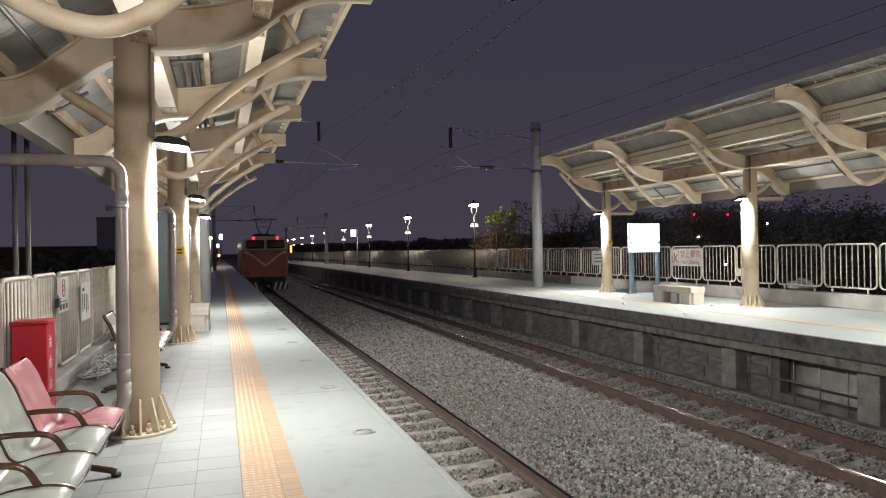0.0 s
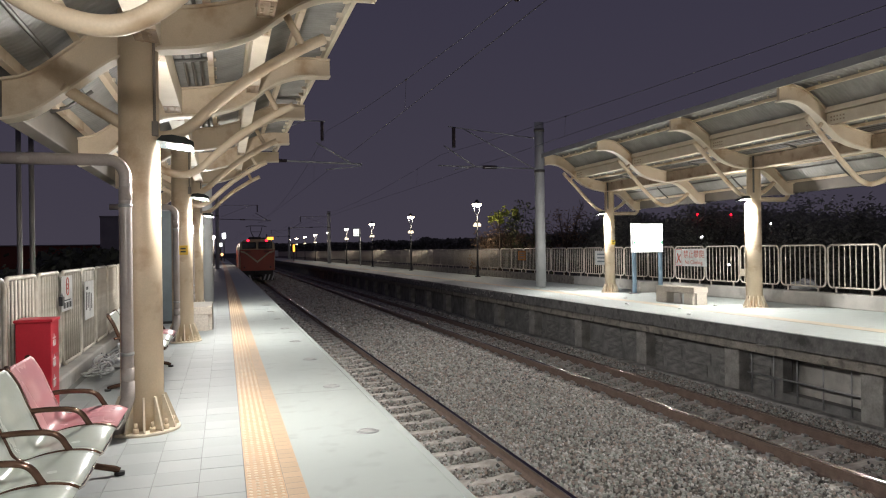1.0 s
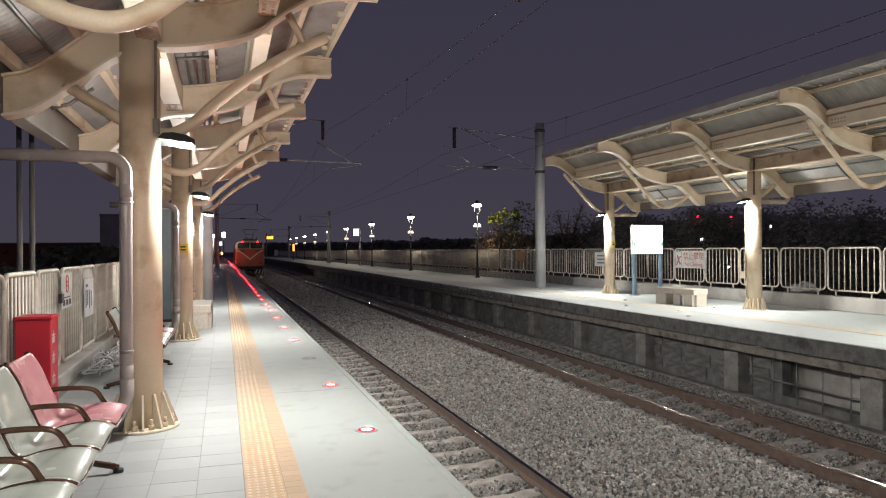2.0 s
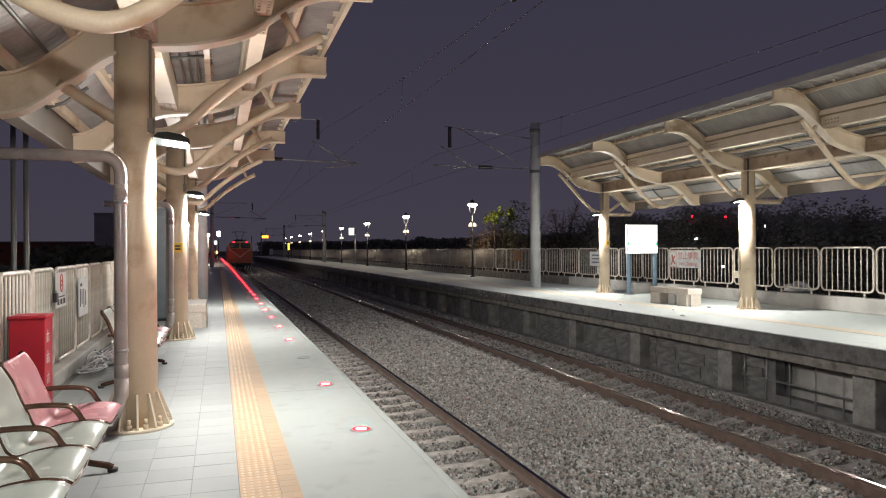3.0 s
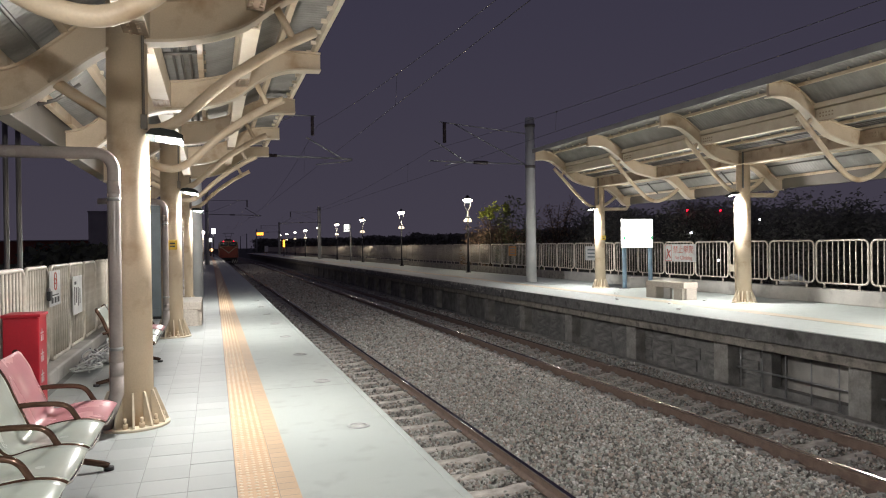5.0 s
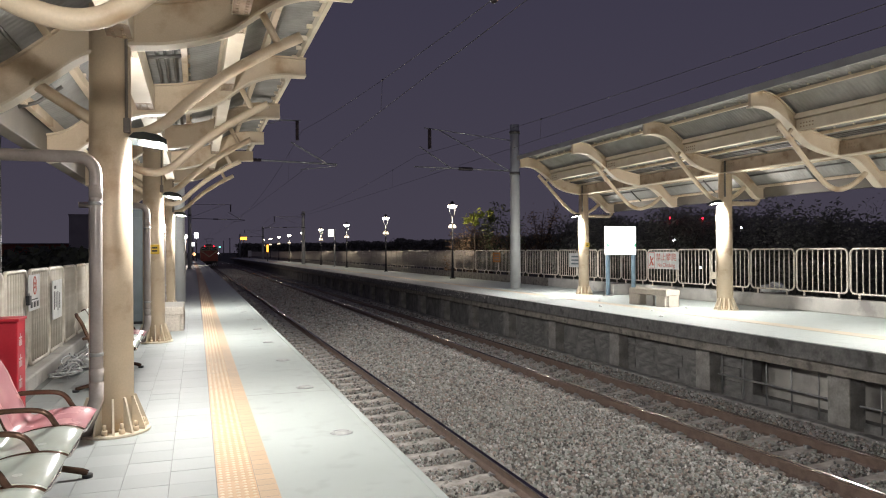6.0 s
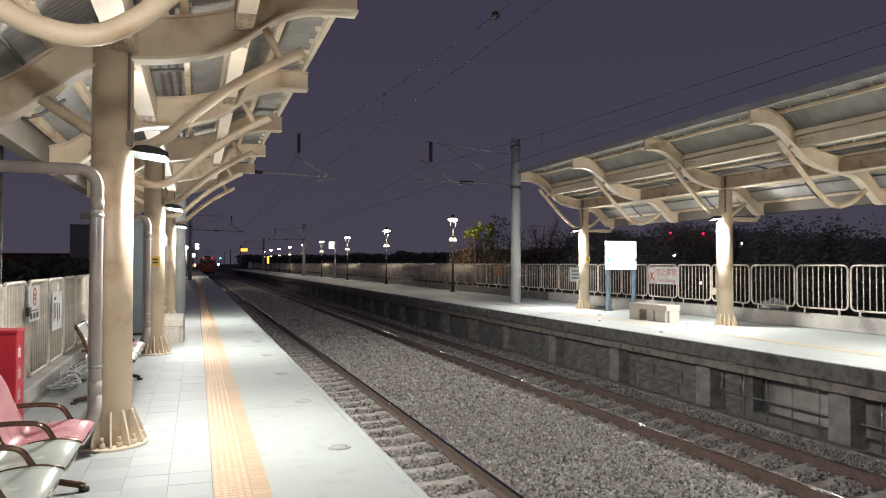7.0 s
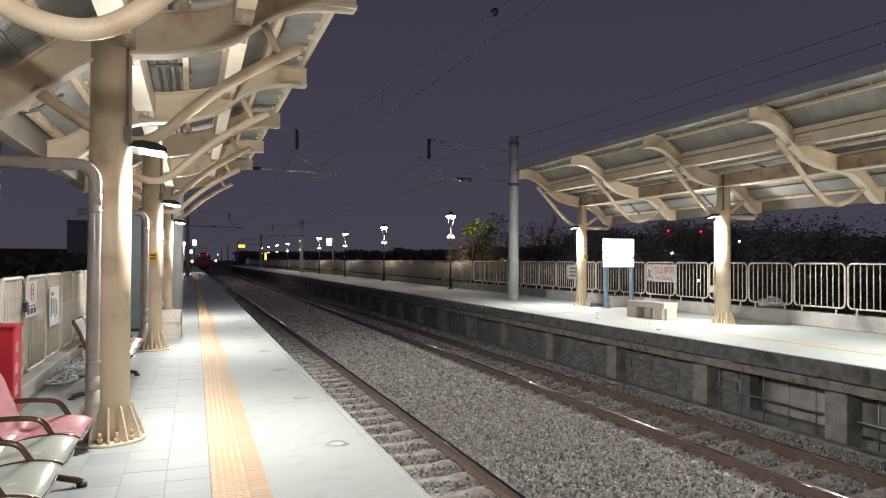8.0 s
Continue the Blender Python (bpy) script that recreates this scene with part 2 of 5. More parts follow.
def slab_from(bm, outline, axis, a, b):
    """A plate: the outline (pairs) pushed from a to b along axis 'x' or 'y' or 'z'."""
    def at(p, q):
        return {"x": (q, p[0], p[1]), "y": (p[0], q, p[1]), "z": (p[0], p[1], q)}[axis]
    lo = [bm.verts.new(at(p, a)) for p in outline]
    hi = [bm.verts.new(at(p, b)) for p in outline]
    n = len(outline)
    for i in range(n):
        bm.faces.new((lo[i], lo[(i + 1) % n], hi[(i + 1) % n], hi[i]))
    bm.faces.new(lo[::-1])
    bm.faces.new(hi)
    bmesh.ops.recalc_face_normals(bm, faces=bm.faces[:])
    return bm


def strip_along(bm, lower, upper, y0, y1):
    """A curved plate between two curves (x, z), pushed from y0 to y1, quad by quad."""
    n = len(lower)
    v = [[bm.verts.new((p[0], y, p[1])) for p in c] for y in (y0, y1) for c in (lower, upper)]
    for i in range(n - 1):
        bm.faces.new((v[0][i], v[0][i + 1], v[1][i + 1], v[1][i]))
        bm.faces.new((v[2][i], v[3][i], v[3][i + 1], v[2][i + 1]))
        bm.faces.new((v[0][i], v[2][i], v[2][i + 1], v[0][i + 1]))
        bm.faces.new((v[1][i], v[1][i + 1], v[3][i + 1], v[3][i]))
    for i in (0, n - 1):
        bm.faces.new((v[0][i], v[1][i], v[3][i], v[2][i]))
    bmesh.ops.recalc_face_normals(bm, faces=bm.faces[:])
    return bm


def spline(pts, steps=5):
    pts = [Vector((*p, 0)) if len(p) == 2 else Vector(p) for p in pts]
    out = []
    for i in range(len(pts) - 1):
        a, b, c, d = pts[max(i - 1, 0)], pts[i], pts[i + 1], pts[min(i + 2, len(pts) - 1)]
        for k in range(steps):
            t = k / steps
            out.append(0.5 * ((2 * b) + (c - a) * t + (2 * a - 5 * b + 4 * c - d) * t * t + (3 * b - a - 3 * c + d) * t ** 3))
    out.append(pts[-1])
    return out


def mesh_of(name, bm, mat):
    me = bpy.data.meshes.new(name)
    bm.to_mesh(me)
    bm.free()
    for m in (mat if isinstance(mat, (list, tuple)) else [mat]):
        me.materials.append(m)
    return me


def part(name, bm, mat, parent=None, label=""):
    me = bm if isinstance(bm, bpy.types.Mesh) else mesh_of(name, bm, mat)
    ob = new(name, me)
    if parent:
        ob.parent = parent
    return tagged(ob, label)


def thing(name, label, category, group="", kind="", at=None):
    ob = new(name)
    ob.empty_display_size = 0.2
    if at is not None:
        ob.matrix_basis = at
    return tagged(ob, label, category, group, kind)


def structure(name, bm, mat, label):
    return tagged(part(name, bm, mat), label, "", "", "structure")


def B():
    return bmesh.new()


def text_mesh(body, size, depth=0.001):
    cu = bpy.data.curves.new("lettering", "FONT")
    cu.body, cu.size, cu.extrude, cu.align_x, cu.align_y = body, size, depth, "CENTER", "CENTER"
    ob = bpy.data.objects.new("lettering", cu)
    scene.collection.objects.link(ob)
    bpy.context.view_layer.update()
    me = bpy.data.meshes.new_from_object(ob.evaluated_get(bpy.context.evaluated_depsgraph_get()))
    bpy.data.objects.remove(ob)
    return me


def loose_mesh(name, verts, faces, mat, smooth=False):
    me = bpy.data.meshes.new(name)
    me.from_pydata(verts, [], faces)
    me.materials.append(mat)
    if smooth:
        me.shade_smooth()
    return me


# ---- plan ----
EDGE_L, EDGE_R = 1.29, 8.52
RAIL_Z = -1.19
RAILS = (2.25, 3.385, 6.70, 7.83)
TRACK_L, TRACK_R = 2.817, 7.265
FENCE_L, FENCE_R = -1.67, 12.75
COL_L, COL_R = -0.585, 11.25
GAP_L, GAP_R = 2.84, 3.12
ZF = -0.035
FAR = 170.0


def bend(y):
    """The line curves very gently towards -x with the distance."""
    return -max(y, 0.0) ** 2 / 20400.0


# ground to the horizon
bm = B()
bmesh.ops.create_grid(bm, x_segments=40, y_segments=40, size=1800)
for v in bm.verts:
    v.co.z = -1.62
structure("ground", bm, M_EARTH, "dark earth and grass round the station")

# ballast bed
bm = B()
prof = [(1.1, -1.42), (1.9, -1.42), (2.2, -1.405), (3.42, -1.395), (3.56, -1.345), (4.1, -1.335), (5.0, -1.32), (5.9, -1.345), (6.45, -1.385), (6.75, -1.385), (7.9, -1.39), (8.3, -1.40), (8.8, -1.36), (9.6, -1.50)]
ys = [-8 + 0.5 * i for i in range(80)] + [32 + 4 * i for i in range(80)]
grid = [[bm.verts.new((x, y, z + 0.02 * noise.noise((x * 2, y * 2, 0)))) for x, z in prof] for y in ys]
for a, b in zip(grid, grid[1:]):
    for i in range(len(prof) - 1):
        bm.faces.new((a[i], a[i + 1], b[i + 1], b[i]))
structure("track_bed", bm, M_BED, "grey crushed stone bed under both tracks")


def bed_height(x):
    for (x0, z0), (x1, z1) in zip(prof, prof[1:]):
        if x0 <= x <= x1:
            return z0 + (z1 - z0) * (x - x0) / (x1 - x0)
    return -1.45


# platforms
def platform(name, x0, x1, label, z=0.0):
    bm = B()
    box(bm, min(x0, x1), max(x0, x1), -8, FAR, z - 0.26, z - 0.012, 0.006)
    return structure(name, bm, M_SLAB, label)


platform("platform_near", -1.86, EDGE_L, "pale concrete station platform with tiled walkway")
platform("platform_far", EDGE_R, 13.5, "pale concrete platform across the tracks", ZF)

bm = B()
box(bm, 0.432, EDGE_L - 0.045, -8, FAR, -0.012, 0.0)
structure("platform_edge_near", bm, M_SLAB, "smooth pale concrete edge strip of platform")
bm = B()
box(bm, EDGE_L - 0.042, EDGE_L + 0.012, -8, FAR, -0.10, 0.002, 0.006)
structure("trim_near", bm, M_SLAB, "pale concrete platform nosing")
bm = B()
box(bm, EDGE_R - 0.01, 9.75, -8, FAR, ZF - 0.012, ZF)
box(bm, 10.1, 13.5, -8, FAR, ZF - 0.012, ZF)
structure("platform_surface_far", bm, M_SLAB, "pale concrete walking surface")
bm = B()
box(bm, 9.753, 10.097, -8, FAR, ZF - 0.011, ZF + 0.003)
structure("tactile_strip_far", bm, M_TACTILE_FAR, "yellow tactile strip on the far platform")

# far platform's face: lip, set back beam, pillars, back wall with an opening
bm = B()
box(bm, EDGE_R - 0.015, EDGE_R + 0.25, -8, FAR, -0.30, ZF - 0.013, 0.01)
structure("platform_lip_far", bm, M_LIP, "blackened concrete lip of far platform")
# what is left of the pale plaster on the lip's face: ragged patches along the upper edge
gp = random.Random(77)
bm = B()
y = -8.0
while y < 75:
    run = gp.uniform(0.03, 0.16) * (1 if y < 30 else 2.5)
    q = 0.5 + 0.5 * noise.noise((y * 0.9, 3.0, 0.0)) + 0.35 * noise.noise((y * 5.0, 7.0, 0.0))
    deep = 0.012 + min(0.2, 0.34 * max(0.0, q - 0.40) * gp.uniform(0.6, 1.15))
    box(bm, EDGE_R - 0.021, EDGE_R - 0.0155, y, y + run, ZF - 0.0135 - deep, ZF - 0.0135)
    if gp.random() < 0.35:
        z = ZF - gp.uniform(0.10, 0.24)
        box(bm, EDGE_R - 0.019, EDGE_R - 0.0155, y, y + run * gp.uniform(0.5, 1.6), z - gp.uniform(0.01, 0.05), z)
    y += run
structure("trim_far", bm, M_PLASTER, "broken pale plaster along the platform lip")
bm = B()
box(bm, EDGE_R + 0.22, EDGE_R + 0.6, -8, FAR, -0.50, -0.262, 0.01)
structure("platform_beam_far", bm, M_OLD_CONC, "stained concrete beam under far platform")
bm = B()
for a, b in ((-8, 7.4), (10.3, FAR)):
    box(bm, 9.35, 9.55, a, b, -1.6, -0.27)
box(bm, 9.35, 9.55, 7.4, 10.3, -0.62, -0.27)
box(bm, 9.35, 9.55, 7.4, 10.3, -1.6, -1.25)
structure("wall_under_far_platform", bm, M_DARK_CONC, "mottled dark concrete wall under far platform")
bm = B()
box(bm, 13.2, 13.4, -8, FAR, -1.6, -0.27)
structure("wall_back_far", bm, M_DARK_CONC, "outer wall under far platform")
bm = B()
box(bm, 8.80, 9.02, -8, FAR, -1.6, -1.285, 0.03)
structure("kerb_track", bm, M_PILLAR, "low stained concrete kerb beside the track")
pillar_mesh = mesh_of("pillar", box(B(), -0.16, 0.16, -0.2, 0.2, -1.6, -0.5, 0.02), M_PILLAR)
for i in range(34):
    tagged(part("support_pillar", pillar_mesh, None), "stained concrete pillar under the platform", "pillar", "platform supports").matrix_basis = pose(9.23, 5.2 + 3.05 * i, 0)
# added panel; its pale concrete stands for the lit interior behind the opening
bm = B()
box(bm, 9.80, 9.9, 7.0, 10.8, -1.6, -0.27)
structure("wall_inner_far", bm, M_PALE_CONC, "pale inner panel, coloured for the lit space behind the opening")
# uneven courses of blocks on the recessed wall
gb = random.Random(21)
block_me = mesh_of("wall_block", box(B(), -0.05, 0.05, -0.5, 0.5, -0.5, 0.5, 0.02), M_DARK_CONC)
block_wall = bpy.data.objects["wall_under_far_platform"]
for k in range(56):
    y, z = 4.0 + 0.86 * k, 0.0
    for row in range(3):
        if gb.random() < 0.62 and not 7.0 < y < 10.6:
            part("wall_block", block_me, None, block_wall).matrix_basis = pose(9.345, y + gb.uniform(-0.1, 0.1), -0.68 - 0.26 * row) @ Matrix.Diagonal((gb.uniform(0.25, 0.7), gb.uniform(0.5, 0.85), gb.uniform(0.17, 0.24), 1))
bm = B()
for z in (-1.0,):
    tube(bm, [(9.28, 6.4, z), (9.28, 11.2, z)], 0.018, 8)
for i in range(9):
    y = 6.6 + 0.55 * i
    tube(bm, [(9.28, y, -1.35), (9.28, y, -0.5)], 0.014, 6)
tagged(part("guard_rail", bm, M_GALV), "thin grey steel guard rail in the opening", "railing")
# near platform's face
bm = B()
box(bm, EDGE_L - 0.3, EDGE_L - 0.05, -8, FAR, -1.6, -0.262)
box(bm, -1.85, -1.6, -8, FAR, -1.6, -0.262)
structure("wall_under_near_platform", bm, M_OLD_CONC, "stained concrete wall under near platform")

# ---- tracks ----
def rail(x, tall=0.0):
    bm = B()
    z = RAIL_Z
    half = [(0.0625, -0.15 - tall), (0.0625, -0.139 - tall), (0.02, -0.118 - tall), (0.009, -0.105 - tall), (0.009, -0.05), (0.03, -0.038), (0.0325, -0.010), (0.028, -0.003)]
    outline = [(x + a, z + b) for a, b in half] + [(x - a, z + b) for a, b in reversed(half)]
    slab_from(bm, outline, "y", -8, 260)
    ob = thing("rail", "rusty brown steel rail with polished top", "rail", "rails")
    part("rail_body", bm, M_RUST, ob)
    bm = B()
    crown = [(0.0338, -0.014), (0.0333, -0.0085), (0.0305, -0.0048), (0.0255, -0.0022), (0.016, -0.0007), (0.0, 0.0)]
    slab_from(bm, [(x + a, z + b) for a, b in crown] + [(x - a, z + b) for a, b in reversed(crown[:-1])], "y", -8, 260)
    for f in bm.faces:
        f.smooth = len(f.verts) == 4 and f.normal.z > -0.5
    part("rail_head", bm, M_RAILTOP, ob, "polished running surface")
    return ob


for x in RAILS:
    rail(x, 0.04 if x > 5 else 0.0)


def sleeper_mesh():
    bm = B()
    outline = [(-1.0, -1.375), (-1.0, -1.355), (-0.85, -1.338), (-0.35, -1.338), (-0.2, -1.365), (0.2, -1.365), (0.35, -1.338), (0.85, -1.338), (1.0, -1.355), (1.0, -1.375), (1.0, -1.5), (-1.0, -1.5)]
    slab_from(bm, outline, "y", -0.12, 0.12)
    bmesh.ops.bevel(bm, geom=[e for e in bm.edges if abs(e.verts[0].co.y - e.verts[1].co.y) < 0.01 and e.verts[0].co.z > -1.4], offset=0.02, segments=1, affect="EDGES")
    return mesh_of("sleeper", bm, M_SLEEPER)


def clip_mesh():
    bm = B()
    tube(bm, [(0.045, -0.06, 0.0), (0.045, 0.03, 0.01), (0.075, 0.06, 0.03), (0.11, 0.03, 0.045), (0.11, -0.02, 0.02), (0.08, -0.05, 0.03)], 0.009, 6)
    box(bm, 0.07, 0.11, -0.025, 0.025, -0.01, 0.03)
    return mesh_of("rail_clip", bm, M_GALV)


SLEEPER, CLIP = sleeper_mesh(), clip_mesh()
for cx, shift in ((TRACK_L, 0.1), (TRACK_R, 0.35)):
    for i in range(-18, 80):
        y = 3.0 + 0.6 * i + shift
        ob = thing("sleeper", "grey-brown concrete railway sleeper in ballast", "sleeper", "sleepers", at=pose(cx + bend(y), y, -0.008 if cx > 5 else 0))
        part("beam", SLEEPER, None, ob)
        if 0 <= i < 32:
            for side in (-0.565, 0.565):
                for flip in (0, 180):
                    c = part("rail_clip", CLIP, None, ob)
                    c.matrix_basis = pose(side, 0, -1.335, 0, 0, flip)

# ballast stones
rng = np.random.default_rng(4)
ico_v = [(0, 0, 1), (0.9, 0, 0.1), (0.28, 0.85, -0.05), (-0.72, 0.52, 0.1), (-0.72, -0.52, -0.1), (0.28, -0.85, 0.05), (0, 0, -1)]
ico_f = [(0, 1, 2), (0, 2, 3), (0, 3, 4), (0, 4, 5), (0, 5, 1), (6, 2, 1), (6, 3, 2), (6, 4, 3), (6, 5, 4), (6, 1, 5)]


def stones(y0, y1, per_m2, size, x0=1.33, x1=8.80):
    n = int((y1 - y0) * (x1 - x0) * per_m2)
    base = np.array(ico_v)
    x, y = rng.uniform(x0, x1, n), rng.uniform(y0, y1, n)
    keep = np.ones(n, bool)
    for r in RAILS:
        keep &= np.abs(x - r) > 0.075
    for cx, shift in ((TRACK_L, 0.1), (TRACK_R, 0.35)):
        on = (np.abs((y - 3.0 - shift + 0.3) % 0.6 - 0.3) < 0.115) & (x > cx - (0.98 if cx < 5 else 0.72)) & (x < cx + 0.64)
        keep &= ~(on & (rng.uniform(0, 1, n) > (0.13 if cx < 5 else 0.05)))
    x, y = x[keep], y[keep]
    n = len(x)
    z = np.interp(x, [p[0] for p in prof], [p[1] for p in prof]) + rng.uniform(0.0, 0.045, n)
    s = size * rng.uniform(0.55, 1.35, (n, 1, 1)) * rng.uniform(0.65, 1.2, (n, 1, 3))
    v = base[None] * s * (1 + rng.uniform(-0.22, 0.22, (n, 7, 1)))
    q = rng.normal(size=(n, 4))
    q /= np.linalg.norm(q, axis=1, keepdims=True)
    w, a, b, c = q.T
    rot = np.stack([np.stack([1 - 2 * (b * b + c * c), 2 * (a * b - c * w), 2 * (a * c + b * w)], 1),
                    np.stack([2 * (a * b + c * w), 1 - 2 * (a * a + c * c), 2 * (b * c - a * w)], 1),
                    np.stack([2 * (a * c - b * w), 2 * (b * c + a * w), 1 - 2 * (a * a + b * b)], 1)], 1)
    v = np.einsum("nij,nkj->nki", rot, v) + np.stack([x, y, z], 1)[:, None]
    f = np.array(ico_f)[None] + 7 * np.arange(n)[:, None, None]
    me = bpy.data.meshes.new("ballast")
    me.from_pydata(v.reshape(-1, 3), [], f.reshape(-1, 3))
    me.materials.append(M_BALLAST)
    return tagged(new("ballast", me), "grey-brown crushed stone ballast between the rails", "ballast", "", "stuff")


stones(-8.0, 3.0, 240, 0.038)
stones(3.0, 13.0, 880, 0.0255)
stones(13.0, 24.0, 430, 0.035)
stones(24.0, 48.0, 150, 0.050)
stones(48.0, 115.0, 45, 0.075)

# ---- canopies ----
LOW = [(-0.947, 2.345), (-0.75, 2.404), (-0.484, 2.601), (-0.218, 2.808), (0.009, 2.906), (0.403, 2.955), (0.797, 3.074), (1.043, 3.251), (1.24, 3.379), (1.486, 3.458), (1.841, 3.478)]
DEPTH = [0.27, 0.27, 0.28, 0.29, 0.30, 0.30, 0.28, 0.25, 0.22, 0.20, 0.18]
RUN = [(1.398, 3.103), (1.142, 2.965), (0.797, 2.739), (0.53, 2.515), (0.345, 2.34), (0.17, 2.255), (-0.04, 2.285), (-0.28, 2.42), (-0.55, 2.6)]
STRUT = [(1.23, 3.005), (1.073, 3.3)]
LOW_R = [(-1.05, 2.50), (-0.85, 2.51), (-0.60, 2.72), (-0.27, 2.97), (0.0, 3.03), (0.25, 3.06), (0.60, 3.13), (0.92, 3.26), (1.28, 3.55), (1.50, 3.71), (1.67, 3.80), (1.90, 3.84), (2.13, 3.82)]
DEPTH_R = [0.22, 0.23, 0.25, 0.26, 0.26, 0.26, 0.26, 0.26, 0.25, 0.24, 0.24, 0.24, 0.23]
RUN_R = [(1.53, 3.58), (1.15, 3.20), (0.85, 2.89), (0.60, 2.66), (0.38, 2.49), (0.10, 2.42), (-0.25, 2.53), (-0.57, 2.76)]
STRUT_R = [(1.30, 3.36), (1.18, 3.50)]


class Canopy:
    """One platform roof on a row of columns: side is +1 where the track lies towards +x."""

    def __init__(self, x, side, low, depth, run, strut, thick):
        self.x, self.side, self.run, self.strut, self.thick = x, side, run, strut, thick
        self.lift = 0.125 if side > 0 else 0.088
        self.low = [(p.x, p.y) for p in spline(low, 4)]
        dep = [p.y for p in spline([(i, d) for i, d in enumerate(depth)], 4)]
        self.up = [(s, z + d) for (s, z), d in zip(self.low, dep)]

    def at(self, s, z):
        return (self.x + self.side * s, z)

    def top(self, s):
        return float(np.interp(s, [p[0] for p in self.up], [p[1] for p in self.up]))

    def bottom(self, s):
        return float(np.interp(s, [p[0] for p in self.low], [p[1] for p in self.low]))

    def rib(self, y, parent):
        ob = part("rib", strip_along(B(), [self.at(*p) for p in self.low], [self.at(*p) for p in self.up], y - 0.03, y + 0.03), M_CREAM, parent)
        lo = [self.at(s, z - 0.022) for s, z in self.low]
        hi = [self.at(s, z) for s, z in self.low]
        part("lower_flange", strip_along(B(), lo, hi, y - 0.085, y + 0.085), M_CREAM_PALE, ob)
        lo = [self.at(s, z) for s, z in self.up]
        hi = [self.at(s, z + 0.02) for s, z in self.up]
        part("upper_flange", strip_along(B(), lo, hi, y - 0.075, y + 0.075), M_CREAM, ob)

    def brace(self, y, parent):
        pts = [self.at(p.x, p.y) for p in spline(self.run, 5)]
        ob = part("brace_tube", tube(B(), [(px, y, pz) for px, pz in pts], 0.052 * self.thick, 14), M_CREAM, parent)
        a, b = self.at(*self.strut[0]), self.at(*self.strut[1])
        part("strut", tube(B(), [(a[0], y, a[1]), (b[0], y, b[1])], 0.038 * self.thick, 10), M_CREAM, ob)

    def beam(self, name, s, w, h, y0, y1, parent, mat, drop=0.0, label=""):
        x, z = self.at(s, self.top(s) + 0.022 - drop)
        bm = B()
        box(bm, x - w / 2, x + w / 2, y0, y1, z, z + h, 0.004)
        return part(name, bm, mat, parent, label)

    def roof(self, y0, y1, parent):
        """Corrugated sheet: ridges run across the platform."""
        pitch, rise = 0.076, 0.008
        line = [self.at(s, z + self.lift) for s, z in self.up]
        verts, faces = [], []
        n = int((y1 - y0) / (pitch / 4))
        m = len(line)
        for k in range(n + 1):
            y = y0 + k * pitch / 4
            dz = rise * (0, 1, 1, 0)[k % 4]
            verts += [(px, y, pz + dz) for px, pz in line]
        for k in range(n):
            for i in range(m - 1):
                a = k * m + i
                faces.append((a, a + 1, a + m + 1, a + m))
        part("roof_sheet", loose_mesh("roof_sheet", verts, faces, M_SHEET), None, parent, "corrugated grey metal roof sheet")


